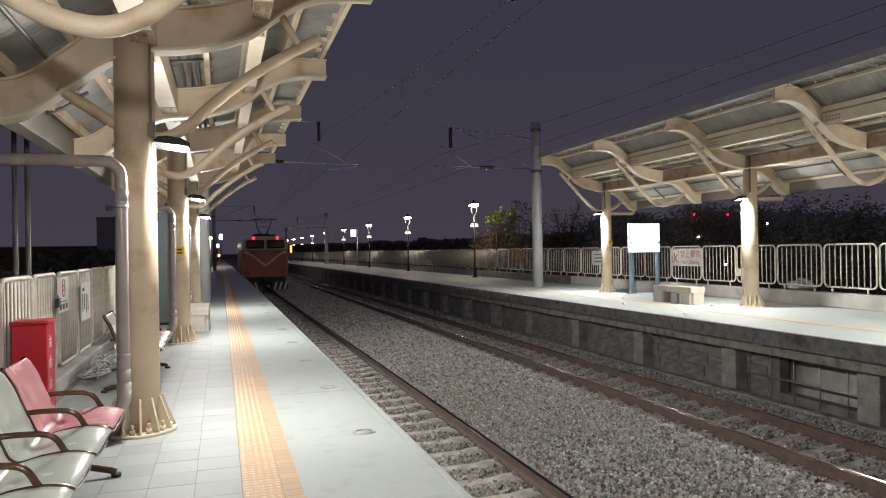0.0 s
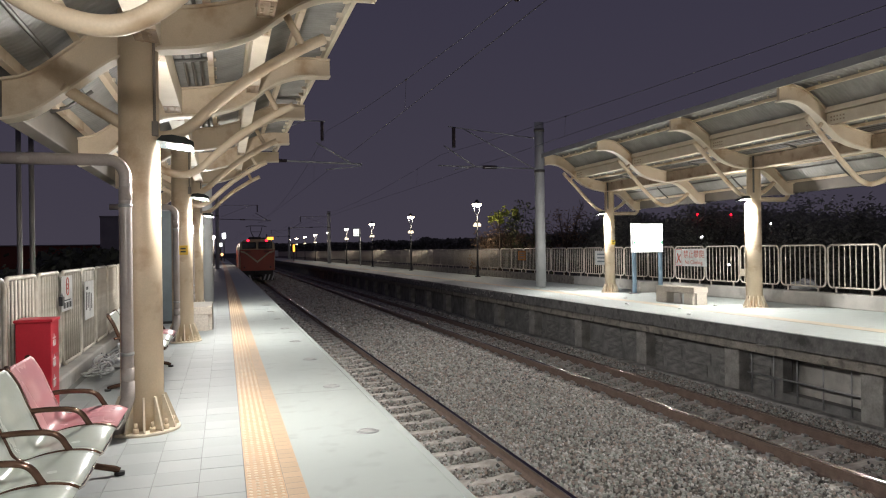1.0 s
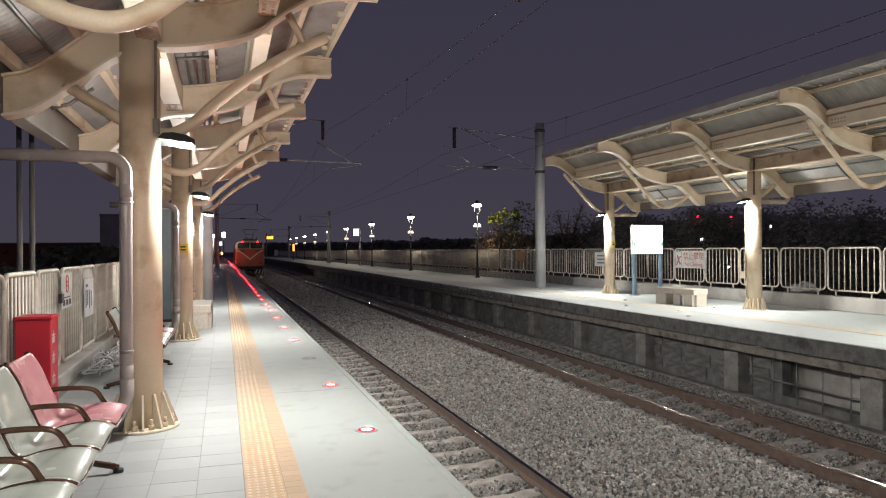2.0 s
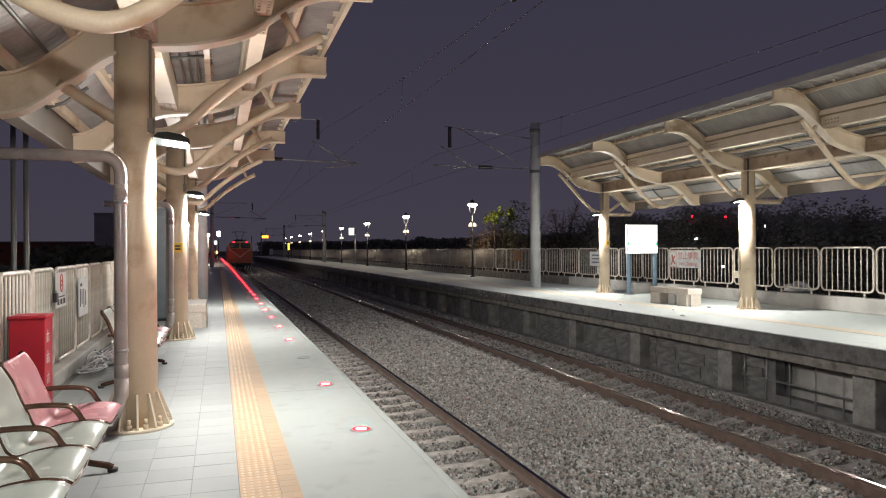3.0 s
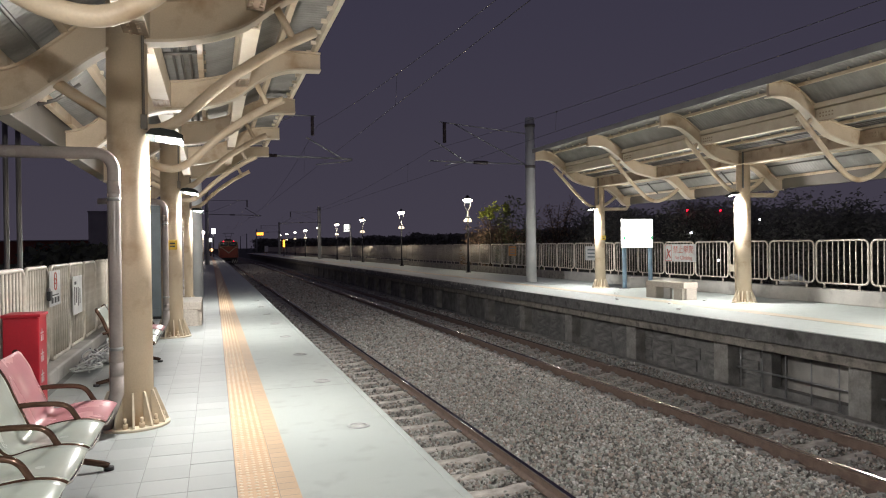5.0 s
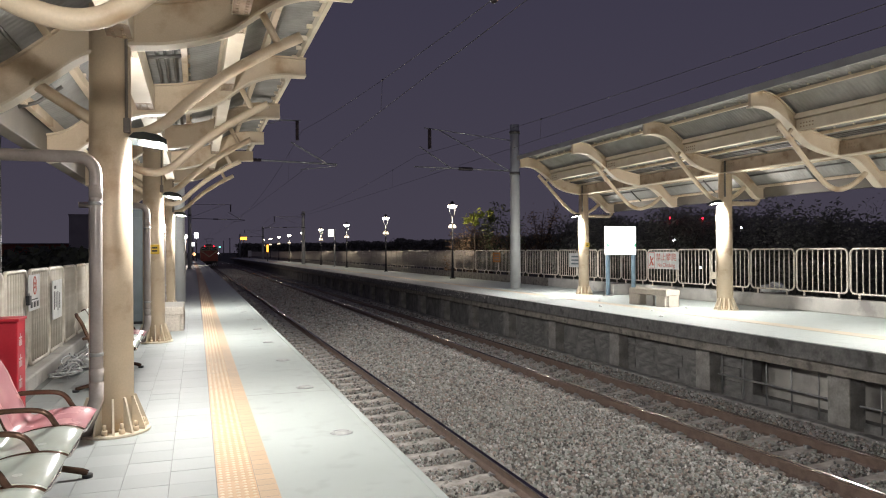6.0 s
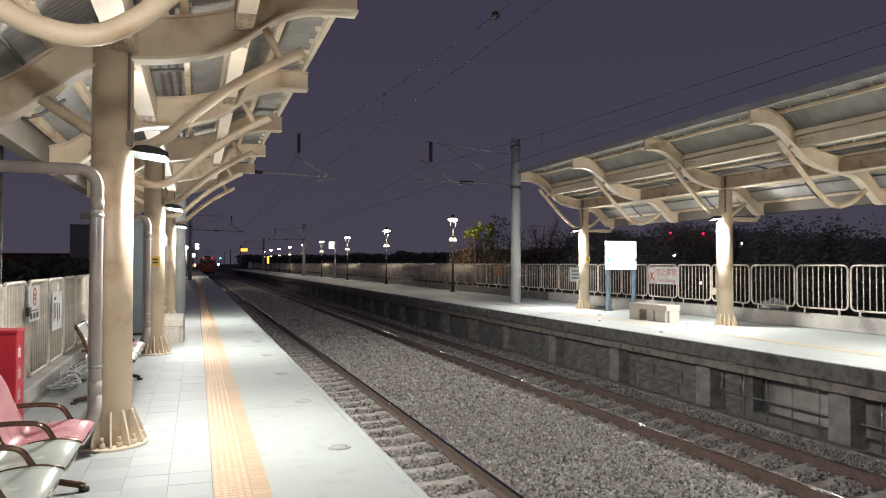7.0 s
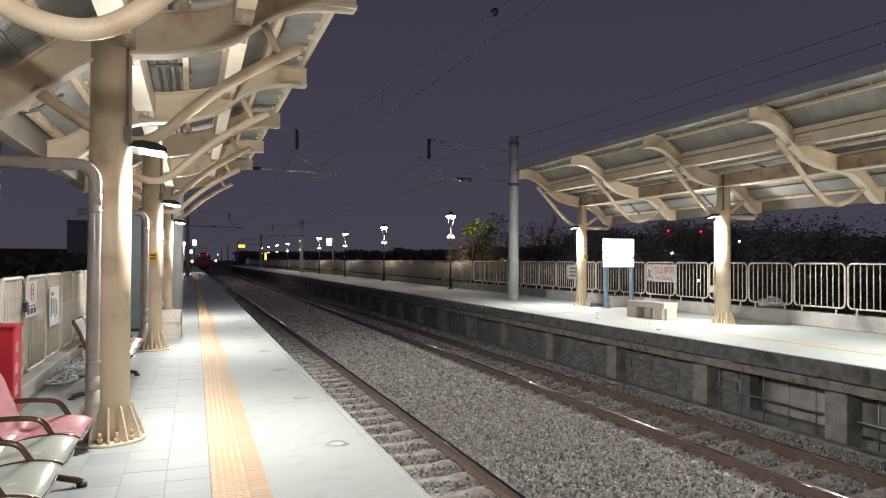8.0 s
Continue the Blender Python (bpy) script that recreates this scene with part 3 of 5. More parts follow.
def canopy(x, side, shape, y0, y1, ribs, label):
    c = Canopy(x, side, *shape)
    k = (c.low[-1][0] - 0.05) / 1.81
    ob = thing("canopy", label, "platform canopy")
    for y in ribs:
        c.rib(y, ob)
        c.brace(y, ob)
    c.roof(y0, y1, ob)
    c.beam("main_beam", 0.02, 0.16, 0.10, y0, y1, ob, M_CREAM_PALE)
    w = c.beam("perforated_beam", 0.93 * k, 0.20, 0.09, y0, y1, ob, M_CREAM_PALE)
    # box beam between ribs, hung under the sheet
    for a, b in zip(ribs, ribs[1:]):
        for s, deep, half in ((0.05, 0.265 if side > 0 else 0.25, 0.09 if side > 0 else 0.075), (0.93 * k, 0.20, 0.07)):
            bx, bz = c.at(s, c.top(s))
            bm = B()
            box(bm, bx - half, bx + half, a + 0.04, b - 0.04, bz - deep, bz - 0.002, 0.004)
            # far main beam: shade on its sides put into a browner colour
            p = part("cross_beam", bm, M_CREAM_PALE if side > 0 or s > 0.5 else M_CREAM_RUST_SHADE, ob)
            if side < 0 and s < 0.5:
                bm = B()
                box(bm, bx - 0.12, bx + 0.12, a + 0.04, b - 0.04, bz - deep - 0.024, bz - deep - 0.001, 0.003)
                part("flange", bm, M_CREAM_PALE, p)
            # rows of bolt heads near the ribs
            bm = B()
            for end in (a + 0.12, b - 0.42):
                box(bm, bx - half * 0.95, bx + half * 0.95, end - 0.03, end + 0.32, bz - deep - 0.005, bz - deep)
                for i in range(5):
                    for j in (-0.035, 0.035):
                        box(bm, bx + j - 0.012, bx + j + 0.012, end + 0.065 * i, end + 0.065 * i + 0.026, bz - deep - 0.012, bz - deep)
                    for j in (-0.075, -0.135):
                        sx = bx - half
                        box(bm, sx - 0.010, sx + 0.010, end + 0.065 * i, end + 0.065 * i + 0.026, bz + j - 0.012, bz + j + 0.012)
            tagged(part("splice_plate", bm, M_CREAM_RUST_SHADE, p), "", "", "", "stuff")
    for s in (-0.86, -0.45, 0.48, 1.35):
        c.beam("purlin", s * k, 0.06, c.lift - 0.035, y0, y1, ob, M_CREAM)
    c.beam("edge_purlin", 1.80 * k, 0.05, c.lift - 0.03, y0, y1, ob, M_CREAM_PALE)
    # clips along the edge purlin
    ex, ez = c.at(1.74 * k, c.top(1.74 * k) + 0.06)
    clip = mesh_of("edge_clip", box(B(), -0.03, 0.03, -0.02, 0.02, -0.02, 0.02), M_CREAM_PALE)
    y = y0 + 0.3
    while y < y1:
        part("edge_clip", clip, None, ob).matrix_basis = pose(ex, y, ez)
        y += 0.42
    # gutter and fascia at the back, sheet edge at the track
    bx, bz = c.at(c.low[0][0] - 0.004, c.low[0][1])
    bm = B()
    box(bm, min(bx, bx - side * 0.16), max(bx, bx - side * 0.16), y0, y1, bz + (0.08 if side > 0 else 0.02), c.up[0][1] + 0.145, 0.01)
    part("gutter", bm, M_GREY_SHEET, ob, "grey-brown sheet gutter along the back")
    fx, fz = c.at(c.low[-1][0] + 0.025, c.up[-1][1])
    if side < 0:
        bm = B()
        box(bm, fx - 0.015, fx + 0.015, y0, y1, fz - 0.015, fz + 0.11, 0.004)
        part("fascia", bm, M_FASCIA, ob, "grey sheet edge")
    # conduits under the sheet
    for s in (0.22, 0.30, 0.38, -0.62):
        px, pz = c.at(s, c.top(s) + 0.04)
        part("conduit", tube(B(), [(px, y0, pz), (px, y1, pz)], 0.016, 6), M_DARK_STEEL, ob, "dark cable conduit")
    # one cross pipe in each bay, hung under the conduits
    for a, b in zip(ribs, ribs[1:]):
        y = a + 0.55 * (b - a)
        pts = [(c.at(q, 0)[0], y, c.top(q) + 0.012) for q in (0.14, 0.28, 0.45)]
        part("cross_pipe", tube(B(), pts, 0.017, 6), M_DARK_STEEL, ob, "dark cross pipe")
        pts = [(c.at(q, 0)[0], y - 0.3, c.top(q) + 0.012) for q in (-0.9, -0.75, -0.55)]
        part("cross_pipe", tube(B(), pts, 0.017, 6), M_DARK_STEEL, ob, "dark cross pipe")
    # small clips that hold the sheet on the purlins
    for q in (-0.45 * k, 0.48 * k, 1.35 * k):
        px, pz = c.at(q, c.top(q) + 0.10)
        y = y0 + 0.25
        while y < y1:
            part("sheet_clip", clip, None, ob).matrix_basis = pose(px + side * 0.035, y, pz) @ Matrix.Diagonal((0.6, 0.7, 0.8, 1))
            y += 0.40
    return c


RIBS_L = [5.94 + GAP_L * i for i in range(-3, 5)]
RIBS_R = [13.2 + GAP_R * i for i in range(-6, 3)]
can_l = canopy(COL_L, 1, (LOW, DEPTH, RUN, STRUT, 0.84), RIBS_L[0] - 0.6, RIBS_L[-1] + 0.55, RIBS_L, "cream steel platform canopy with curved ribs and corrugated roof")
can_r = canopy(COL_R, -1, (LOW_R, DEPTH_R, RUN_R, STRUT_R, 0.92), RIBS_R[0] - 0.6, RIBS_R[-1] + 0.15, RIBS_R, "cream steel canopy over the far platform")


def column(x, y, r, top, group, z=0.0):
    ob = thing("column", "cream painted round steel canopy column on a bolted base", "column", group, at=pose(x, y, z))
    part("shaft", tube(B(), [(0, 0, 0.02), (0, 0, 1.2), (0, 0, top)], [r * 1.03, r, r * 0.94], 32), M_CREAM, ob)
    R = r * 1.78
    part("base_plate", tube(B(), [(0, 0, 0.0), (0, 0, 0.022)], R, 36), M_CREAM_PALE, ob)
    fin = mesh_of("gusset", slab_from(B(), [(r * 0.98, 0.02), (R * 0.96, 0.02), (R * 0.96, 0.035), (r * 1.12, 0.27), (r * 0.98, 0.27)], "y", -0.007, 0.007), M_CREAM_PALE)
    bolt = mesh_of("bolt", tube(tube(B(), [(0, 0, 0), (0, 0, 0.035)], 0.022, 6), [(0, 0, 0.035), (0, 0, 0.075)], 0.012, 8), M_CREAM)
    for i in range(12):
        part("gusset", fin, None, ob).matrix_basis = pose(0, 0, 0, 0, 0, 30 * i + 8)
        a = radians(30 * i + 23)
        part("bolt", bolt, None, ob).matrix_basis = pose(R * 0.82 * math.cos(a), R * 0.82 * math.sin(a), 0.022)
    return ob


TILT, TILT_FAR = 67.0, 18.0


def flood_lamp(x, y, z, side, k=1.0, spill=1.0):
    """A flat flood lamp on a short arm, shining down; the light stands right under its glass."""
    ob = thing("flood_lamp", "flat white floodlight on a column, lit", "lamp", "column lamps", at=pose(x, y, z, -10, side * 7, 0))
    bm = B()
    slab_from(bm, [(side * 0.0, 0.0), (side * 0.03, 0.045), (side * 0.10, 0.062), (side * 0.20, 0.058), (side * 0.265, 0.03), (side * 0.275, -0.012), (side * 0.262, -0.014), (side * 0.255, 0.0)], "y", -0.095, 0.085)
    part("housing", bm, M_LAMP_CASE, ob, "dark grey-green lamp case")
    bm = B()
    box(bm, *sorted((side * 0.07, side * 0.225)), -0.068, 0.03, -0.008, 0.0, 0.003)
    part("glass", bm, M_LED, ob, "bright white lamp glass")
    part("arm", tube(B(), [(-side * 0.10, 0.0, 0.05), (side * 0.04, 0, 0.045)], 0.016, 8), M_CREAM, ob)
    li = bpy.data.lights.new("flood_light", "AREA")
    li.shape, li.size, li.size_y = "RECTANGLE", 0.05, 0.11
    li.energy, li.color = LAMP_W * k, LAMP_COLOUR
    lo = new("flood_light", li)
    lo.matrix_basis = pose(x + side * 0.15, y + 0.02, z - 0.035, 0, -TILT if side > 0 else TILT_FAR, 0)
    li = bpy.data.lights.new("flood_spill", "POINT")
    li.energy, li.color, li.shadow_soft_size = SPILL_W * spill, LAMP_COLOUR, 0.05
    lo = new("flood_spill", li)
    lo.matrix_basis = pose(x + side * 0.17, y + 0.06, z - 0.21)
    return ob


for y in RIBS_L[1::2]:
    column(COL_L - 0.03, y, 0.152, 3.2, "near platform columns")
    flood_lamp(COL_L + 0.10, y - 0.02, 2.19, 1, 1.0, 1.45 if y < 1 else 0.82)
for y in RIBS_R[0::2]:
    column(COL_R, y, 0.153, 3.26, "far platform columns", ZF)
    flood_lamp(COL_R - 0.17, y - 0.02, 2.37, -1, 1.1 if y > 12 else 1.55, 0.92 if y > 12 else 0.85)


def downpipe(x, y, back_x, group):
    """Grey rain pipe: from the gutter over to the column, then down beside it."""
    ob = thing("downpipe", "grey plastic rain pipe strapped to a column", "pipe", group)
    elbow = [(x + 0.12 * math.sin(a) - 0.12, y, 2.03 - 0.12 + 0.12 * math.cos(a)) for a in [i * math.pi / 12 for i in range(7)]]
    part("pipe", tube(B(), [(back_x, y, 2.03), *elbow, (x, y, 0.42), (x, y, 0.40)], 0.043, 16), M_PIPE, ob)
    part("elbow", tube(B(), [(x, y, 0.42), (x, y, 0.30), (x - 0.02, y + 0.0, 0.24), (x - 0.05, y + 0.05, 0.17), (x - 0.08, y + 0.10, 0.10), (x - 0.09, y + 0.11, 0.0)], 0.048, 16), M_PIPE, ob)
    for z in (1.78, 0.47):
        part("socket", tube(B(), [(x, y, z - 0.04), (x, y, z + 0.05)], 0.0465, 16), M_PIPE, ob)
    for z in (1.7, 0.62):
        bm = B()
        tube(bm, [(x, y, z - 0.012), (x, y, z + 0.012)], 0.048, 16)
        box(bm, x - 0.004, x + 0.004, y + 0.05, y + 0.20, z - 0.012, z + 0.012)
        part("strap", bm, M_GALV, ob)
    return ob


for y in RIBS_L[1::2]:
    downpipe(COL_L - 0.10, y - 0.27, COL_L - 1.0, "near platform rain pipes")
    bm = B()
    tube(bm, [(COL_L + 0.09, y - 0.095, 2.28), (COL_L + 0.09, y - 0.095, 3.15)], 0.011, 8)
    box(bm, COL_L + 0.07, COL_L + 0.115, y - 0.12, y - 0.06, 2.24, 2.35, 0.005)
    tagged(part("cable_conduit", bm, M_GREY_SHEET), "dark cable conduit with a junction box on column", "conduit", "column conduits")
for y in RIBS_R[0::2]:
    bm = B()
    tube(bm, [(COL_R, y + 0.22, 0.1), (COL_R, y + 0.22, 2.28), (COL_R + 0.08, y + 0.22, 2.38), (COL_R + 1.05, y + 0.22, 2.38), (COL_R + 1.12, y + 0.22, 2.46), (COL_R + 1.12, y + 0.22, 2.62)], 0.055, 10)
    tagged(part("downpipe", bm, M_CREAM), "cream rain pipe behind the column", "pipe", "far rain pipes")
    bm = B()
    tube(bm, [(COL_R - 0.14, y - 0.16, 2.5), (COL_R - 0.14, y - 0.16, 3.3)], 0.02, 8)
    tagged(part("cable_conduit", bm, M_DARK_STEEL), "dark cable conduit on column", "conduit", "column conduits")
# yellow notices on columns
for cx, cy, z, r, g in ((COL_L - 0.03, RIBS_L[5], 1.32, 0.152, 1), (COL_R, RIBS_R[-1], 1.42, 0.168, -1)):
    bm = B()
    box(bm, cx - 0.04, cx + 0.09, cy - r - 0.012, cy - r - 0.004, z, z + 0.14, 0.002)
    ob = tagged(part("notice", bm, M_YELLOW), "small yellow notice on a column", "notice", "column notices")
    bm = B()
    for i in range(2):
        box(bm, cx - 0.015, cx + 0.06, cy - r - 0.014, cy - r - 0.012, z + 0.035 + 0.045 * i, z + 0.06 + 0.045 * i)
    part("print", bm, M_INK, ob)


# ---- fences ----
def round_frame(w, z0, z1, r, corner=0.11):
    pts = []
    for cx, cz, a0 in ((w - corner, z1 - corner, 0), (corner, z1 - corner, 90), (corner, z0 + corner, 180), (w - corner, z0 + corner, 270)):
        for i in range(5):
            a = radians(a0 + 22.5 * i)
            pts.append((0, cx + corner * math.cos(a), cz + corner * math.sin(a)))
    pts.append(pts[0])
    return tube(B(), pts, r, 8, cap=False)


def fence_kit(w, z0, z1, bars, r, mat, leg):
    frame_me = mesh_of("frame", round_frame(w, z0, z1, r), mat)
    bar_me = mesh_of("bar", tube(B(), [(0, 0, z0), (0, 0, z1)], r * 0.62, 6), mat)
    leg_me = mesh_of("leg", tube(B(), [(0, 0, leg), (0, 0, z0 + 0.02)], r, 8), mat)
    return frame_me, bar_me, leg_me, w, bars


def fence_panel(kit, x, y, label, group, lean=0.0):
    frame_me, bar_me, leg_me, w, bars = kit
    ob = thing("fence_panel", label, "fence", group, at=pose(x, y, 0, 0, 0, lean))
    part("frame", frame_me, None, ob)
    for i in range(bars):
        part("bar", bar_me, None, ob).matrix_basis = pose(0, w * (i + 1) / (bars + 1), 0)
    for q in (0.16, 0.84):
        part("leg", leg_me, None, ob).matrix_basis = pose(0, w * q, 0)
    return ob


KIT_R = fence_kit(1.33, 0.40, 1.33, 8, 0.022, M_FENCE, 0.26)
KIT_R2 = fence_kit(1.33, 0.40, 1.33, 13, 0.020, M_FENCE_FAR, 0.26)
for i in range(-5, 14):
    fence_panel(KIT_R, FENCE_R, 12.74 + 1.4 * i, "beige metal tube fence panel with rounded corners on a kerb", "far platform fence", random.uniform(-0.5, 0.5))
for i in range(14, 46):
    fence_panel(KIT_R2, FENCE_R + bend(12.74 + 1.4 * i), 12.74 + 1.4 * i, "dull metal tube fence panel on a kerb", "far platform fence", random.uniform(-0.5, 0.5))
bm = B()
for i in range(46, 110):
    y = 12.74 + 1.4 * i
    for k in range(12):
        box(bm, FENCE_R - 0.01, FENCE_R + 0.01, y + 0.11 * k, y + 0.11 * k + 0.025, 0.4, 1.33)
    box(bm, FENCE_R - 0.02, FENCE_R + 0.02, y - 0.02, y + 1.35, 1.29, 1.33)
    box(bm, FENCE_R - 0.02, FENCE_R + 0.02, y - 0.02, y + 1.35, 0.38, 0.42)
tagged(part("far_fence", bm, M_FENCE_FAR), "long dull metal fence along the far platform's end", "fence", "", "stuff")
bm = B()
box(bm, FENCE_R - 0.12, FENCE_R + 0.16, -8, 24.5, ZF + 0.001, 0.28, 0.02)
structure("kerb_far", bm, M_PALE_CONC, "pale concrete kerb under the fence")
bm = B()
box(bm, FENCE_R - 0.12, FENCE_R + 0.16, 24.51, FAR, ZF + 0.001, 0.27, 0.02)
structure("kerb_far_old", bm, M_OLD_CONC, "stained concrete kerb under the fence")

KIT_L = fence_kit(1.0, 0.17, 1.16, 8, 0.022, M_FENCE, 0.05)
for i in range(-4, 12):
    fence_panel(KIT_L, FENCE_L, 7.47 + 1.04 * i, "beige metal tube fence panel beside the platform", "near platform fence", random.uniform(-1.0, 1.0))
for i in range(12, 34):
    fence_panel(KIT_L, FENCE_L, 7.47 + 1.04 * i, "beige metal tube fence panel beside the platform", "near platform fence")
bm = B()
box(bm, -1.84, FENCE_L + 0.16, -8, 60, -0.01, 0.15, 0.02)
structure("kerb_near", bm, M_PALE_CONC, "pale concrete kerb under the fence")

# ---- benches of plastic chairs ----
def chair_shell(mat_name):
    """Side curve of the seat, from the front lip over the seat up to the top of the back."""
    run = [(0.0, 0.398), (-0.03, 0.412), (-0.10, 0.42), (-0.20, 0.41), (-0.30, 0.388), (-0.365, 0.425), (-0.40, 0.50), (-0.435, 0.58), (-0.47, 0.67), (-0.52, 0.755)]
    pts = [(p.x, p.y) for p in spline(run, 4)]
    bm = B()
    w = 0.228
    cols = [-w, -w * 0.9, -w * 0.5, 0, w * 0.5, w * 0.9, w]
    sheets = []
    for off in (0.0, -0.012):
        rows = []
        for i, (x, z) in enumerate(pts):
            a, b = pts[max(i - 1, 0)], pts[min(i + 1, len(pts) - 1)]
            d = Vector((b[0] - a[0], b[1] - a[1])).normalized()
            nx, nz = d.y, -d.x
            f = 0.86 if i > len(pts) - 2 else 1.0
            rows.append([bm.verts.new((x - nx * (off + 0.032 * (abs(c) / w) ** 2 * -1), c * f, z - nz * (off + 0.032 * (abs(c) / w) ** 2 * -1))) for c in cols])
        sheets.append(rows)
    up, dn = sheets
    n, m = len(pts), len(cols)
    for i in range(n - 1):
        for j in range(m - 1):
            bm.faces.new((up[i][j], up[i][j + 1], up[i + 1][j + 1], up[i + 1][j])).smooth = True
            bm.faces.new((dn[i][j], dn[i + 1][j], dn[i + 1][j + 1], dn[i][j + 1])).smooth = True
        for j in (0, m - 1):
            bm.faces.new((up[i][j], up[i + 1][j], dn[i + 1][j], dn[i][j]))
    for i in (0, n - 1):
        for j in range(m - 1):
            bm.faces.new((up[i][j], dn[i][j], dn[i][j + 1], up[i][j + 1]))
    bmesh.ops.recalc_face_normals(bm, faces=bm.faces[:])
    return bm, pts


shell_bm, shell_pts = chair_shell("a")
SHELL_GREEN = mesh_of("seat_shell", shell_bm, M_SEAT)
shell_bm, _ = chair_shell("b")
SHELL_PINK = mesh_of("seat_shell", shell_bm, M_PINK)


def edging_mesh(side):
    pts = []
    for i, (x, z) in enumerate(shell_pts):
        a, b = shell_pts[max(i - 1, 0)], shell_pts[min(i + 1, len(shell_pts) - 1)]
        d = Vector((b[0] - a[0], b[1] - a[1])).normalized()
        pts.append((x + d.y * 0.026, side * 0.236 * (0.86 if i > len(shell_pts) - 2 else 1), z - d.x * 0.026))
    return mesh_of("edging", tube(B(), pts, 0.017, 8), M_ARM)


EDGE_A, EDGE_B = edging_mesh(-1), edging_mesh(1)
CHROME_LIP = mesh_of("front_lip", tube(B(), [(0.0, -0.226, 0.422), (0.004, -0.1, 0.398), (0.004, 0.1, 0.398), (0.0, 0.226, 0.422)], 0.012, 8), M_CHROME)


def arm_mesh():
    run = [(-0.44, 0.54), (-0.37, 0.551), (-0.28, 0.553), (-0.19, 0.546), (-0.145, 0.522), (-0.115, 0.475), (-0.092, 0.435), (-0.10, 0.41)]
    pts = [(p.x, 0, p.y) for p in spline(run, 4)]
    return mesh_of("armrest", tube(B(), pts, 0.0138, 10), M_ARM)


ARM = arm_mesh()


def chair_row(x, y_end, kinds, label, group, yaw=0.0):
    """Chairs in a row on one beam, fronts at x, the last ending at y_end; built towards -y."""
    ob = thing("chair_row", label, "bench", group, at=pose(x, y_end, 0, 0, 0, yaw))
    pitch = 0.505
    for i, kind in enumerate(kinds):
        y = -0.2525 - pitch * i
        s = part("seat_shell", SHELL_PINK if kind == "p" else SHELL_GREEN, None, ob, "pink plastic seat" if kind == "p" else "pale green plastic seat")
        s.matrix_basis = pose(0, y, 0)
        for e in (EDGE_A, EDGE_B):
            part("edging", e, None, s)
        part("front_lip", CHROME_LIP, None, s)
        # embossed mark on the back
        bm = B()
        for k in range(3):
            box(bm, -0.002, 0.002, -0.07 + 0.05 * k, -0.035 + 0.05 * k, -0.03, 0.03)
        e = part("back_mark", bm, M_PINK if kind == "p" else M_SEAT, s)
        e.matrix_basis = pose(-0.447, 0, 0.62, 0, -20, 0)
    for i in range(len(kinds) + 1):
        part("armrest", ARM, None, ob, "brown armrest").matrix_basis = pose(0, 0.0 - pitch * i, 0)
    L = pitch * len(kinds)
    bm = B()
    box(bm, -0.29, -0.22, -L, 0.17, 0.30, 0.36, 0.006)
    part("beam", bm, M_BLACK, ob)
    for y in (0.14, -L + 0.28):
        bm = B()
        tube(bm, [(-0.255, y, 0.32), (-0.25, y, 0.14), (-0.20, y, 0.07), (-0.08, y, 0.04), (-0.05, y, 0.025)], 0.02, 8)
        tube(bm, [(-0.25, y, 0.14), (-0.36, y, 0.07), (-0.54, y, 0.025)], 0.02, 8)
        part("leg", bm, M_ARM, ob)
        for fx in (-0.05, -0.54):
            part("foot", tube(B(), [(fx, y, 0.0), (fx, y, 0.022)], 0.03, 10), M_BLACK, ob)
    return ob


chair_row(-0.58, 4.63, "pggg", "row of pale green plastic seats with one pink seat", "platform seats")
chair_row(-0.575, 8.95, "pgg", "row of pale green seats and a pink one behind a column", "platform seats")


def stone_bench(x, y, yaw, label, z=0.0):
    ob = thing("stone_bench", label, "bench", "stone benches", at=pose(x, y, z, 0, 0, yaw))
    bm = B()
    box(bm, -0.21, 0.21, -0.70, 0.70, 0.275, 0.41, 0.012)
    part("seat", bm, M_GRANITE, ob)
    for y0, y1 in ((-0.72, -0.28), (0.30, 0.70)):
        bm = B()
        box(bm, -0.215, 0.215, y0, y1, 0.0, 0.275)
        bmesh.ops.bevel(bm, geom=[e for e in bm.edges if abs(e.verts[0].co.z - e.verts[1].co.z) > 0.2], offset=0.07 if y0 < -0.5 else 0.02, segments=3, affect="EDGES")
        part("leg", bm, M_GRANITE, ob)
    bm = B()
    box(bm, -0.16, -0.10, -0.16, 0.08, 0.0, 0.255)
    part("inner_block", bm, M_PALE_CONC, ob)
    return ob


stone_bench(10.62, 15.0, 4, "pale pinkish granite bench with two block legs", ZF)
stone_bench(-0.43, 13.75, 0, "pale pinkish granite bench beyond a column")

# ---- red box, signs on the near fence, clutter by the kerb ----
ob = thing("extinguisher_box", "red painted metal fire extinguisher box", "box", at=pose(-1.355, 6.5, 0))
bm = B()
box(bm, -0.26, 0, 0, 0.28, 0.0, 0.80, 0.008)
part("body", bm, M_RED, ob)
bm = B()
box(bm, -0.27, 0.012, -0.01, 0.29, 0.80, 0.825, 0.006)
part("lid", bm, M_RED, ob)
bm = B()
for i in range(3):
    z = 0.66 - 0.17 * i
    box(bm, 0.001, 0.003, 0.05, 0.15, z, z + 0.012)
    box(bm, 0.001, 0.003, 0.09, 0.105, z - 0.06, z + 0.04)
    box(bm, 0.001, 0.003, 0.06, 0.075, z - 0.06, z - 0.01)
    box(bm, 0.001, 0.003, 0.13, 0.145, z - 0.06, z - 0.01)
part("lettering", bm, M_WHITE, ob, "white lettering bars")


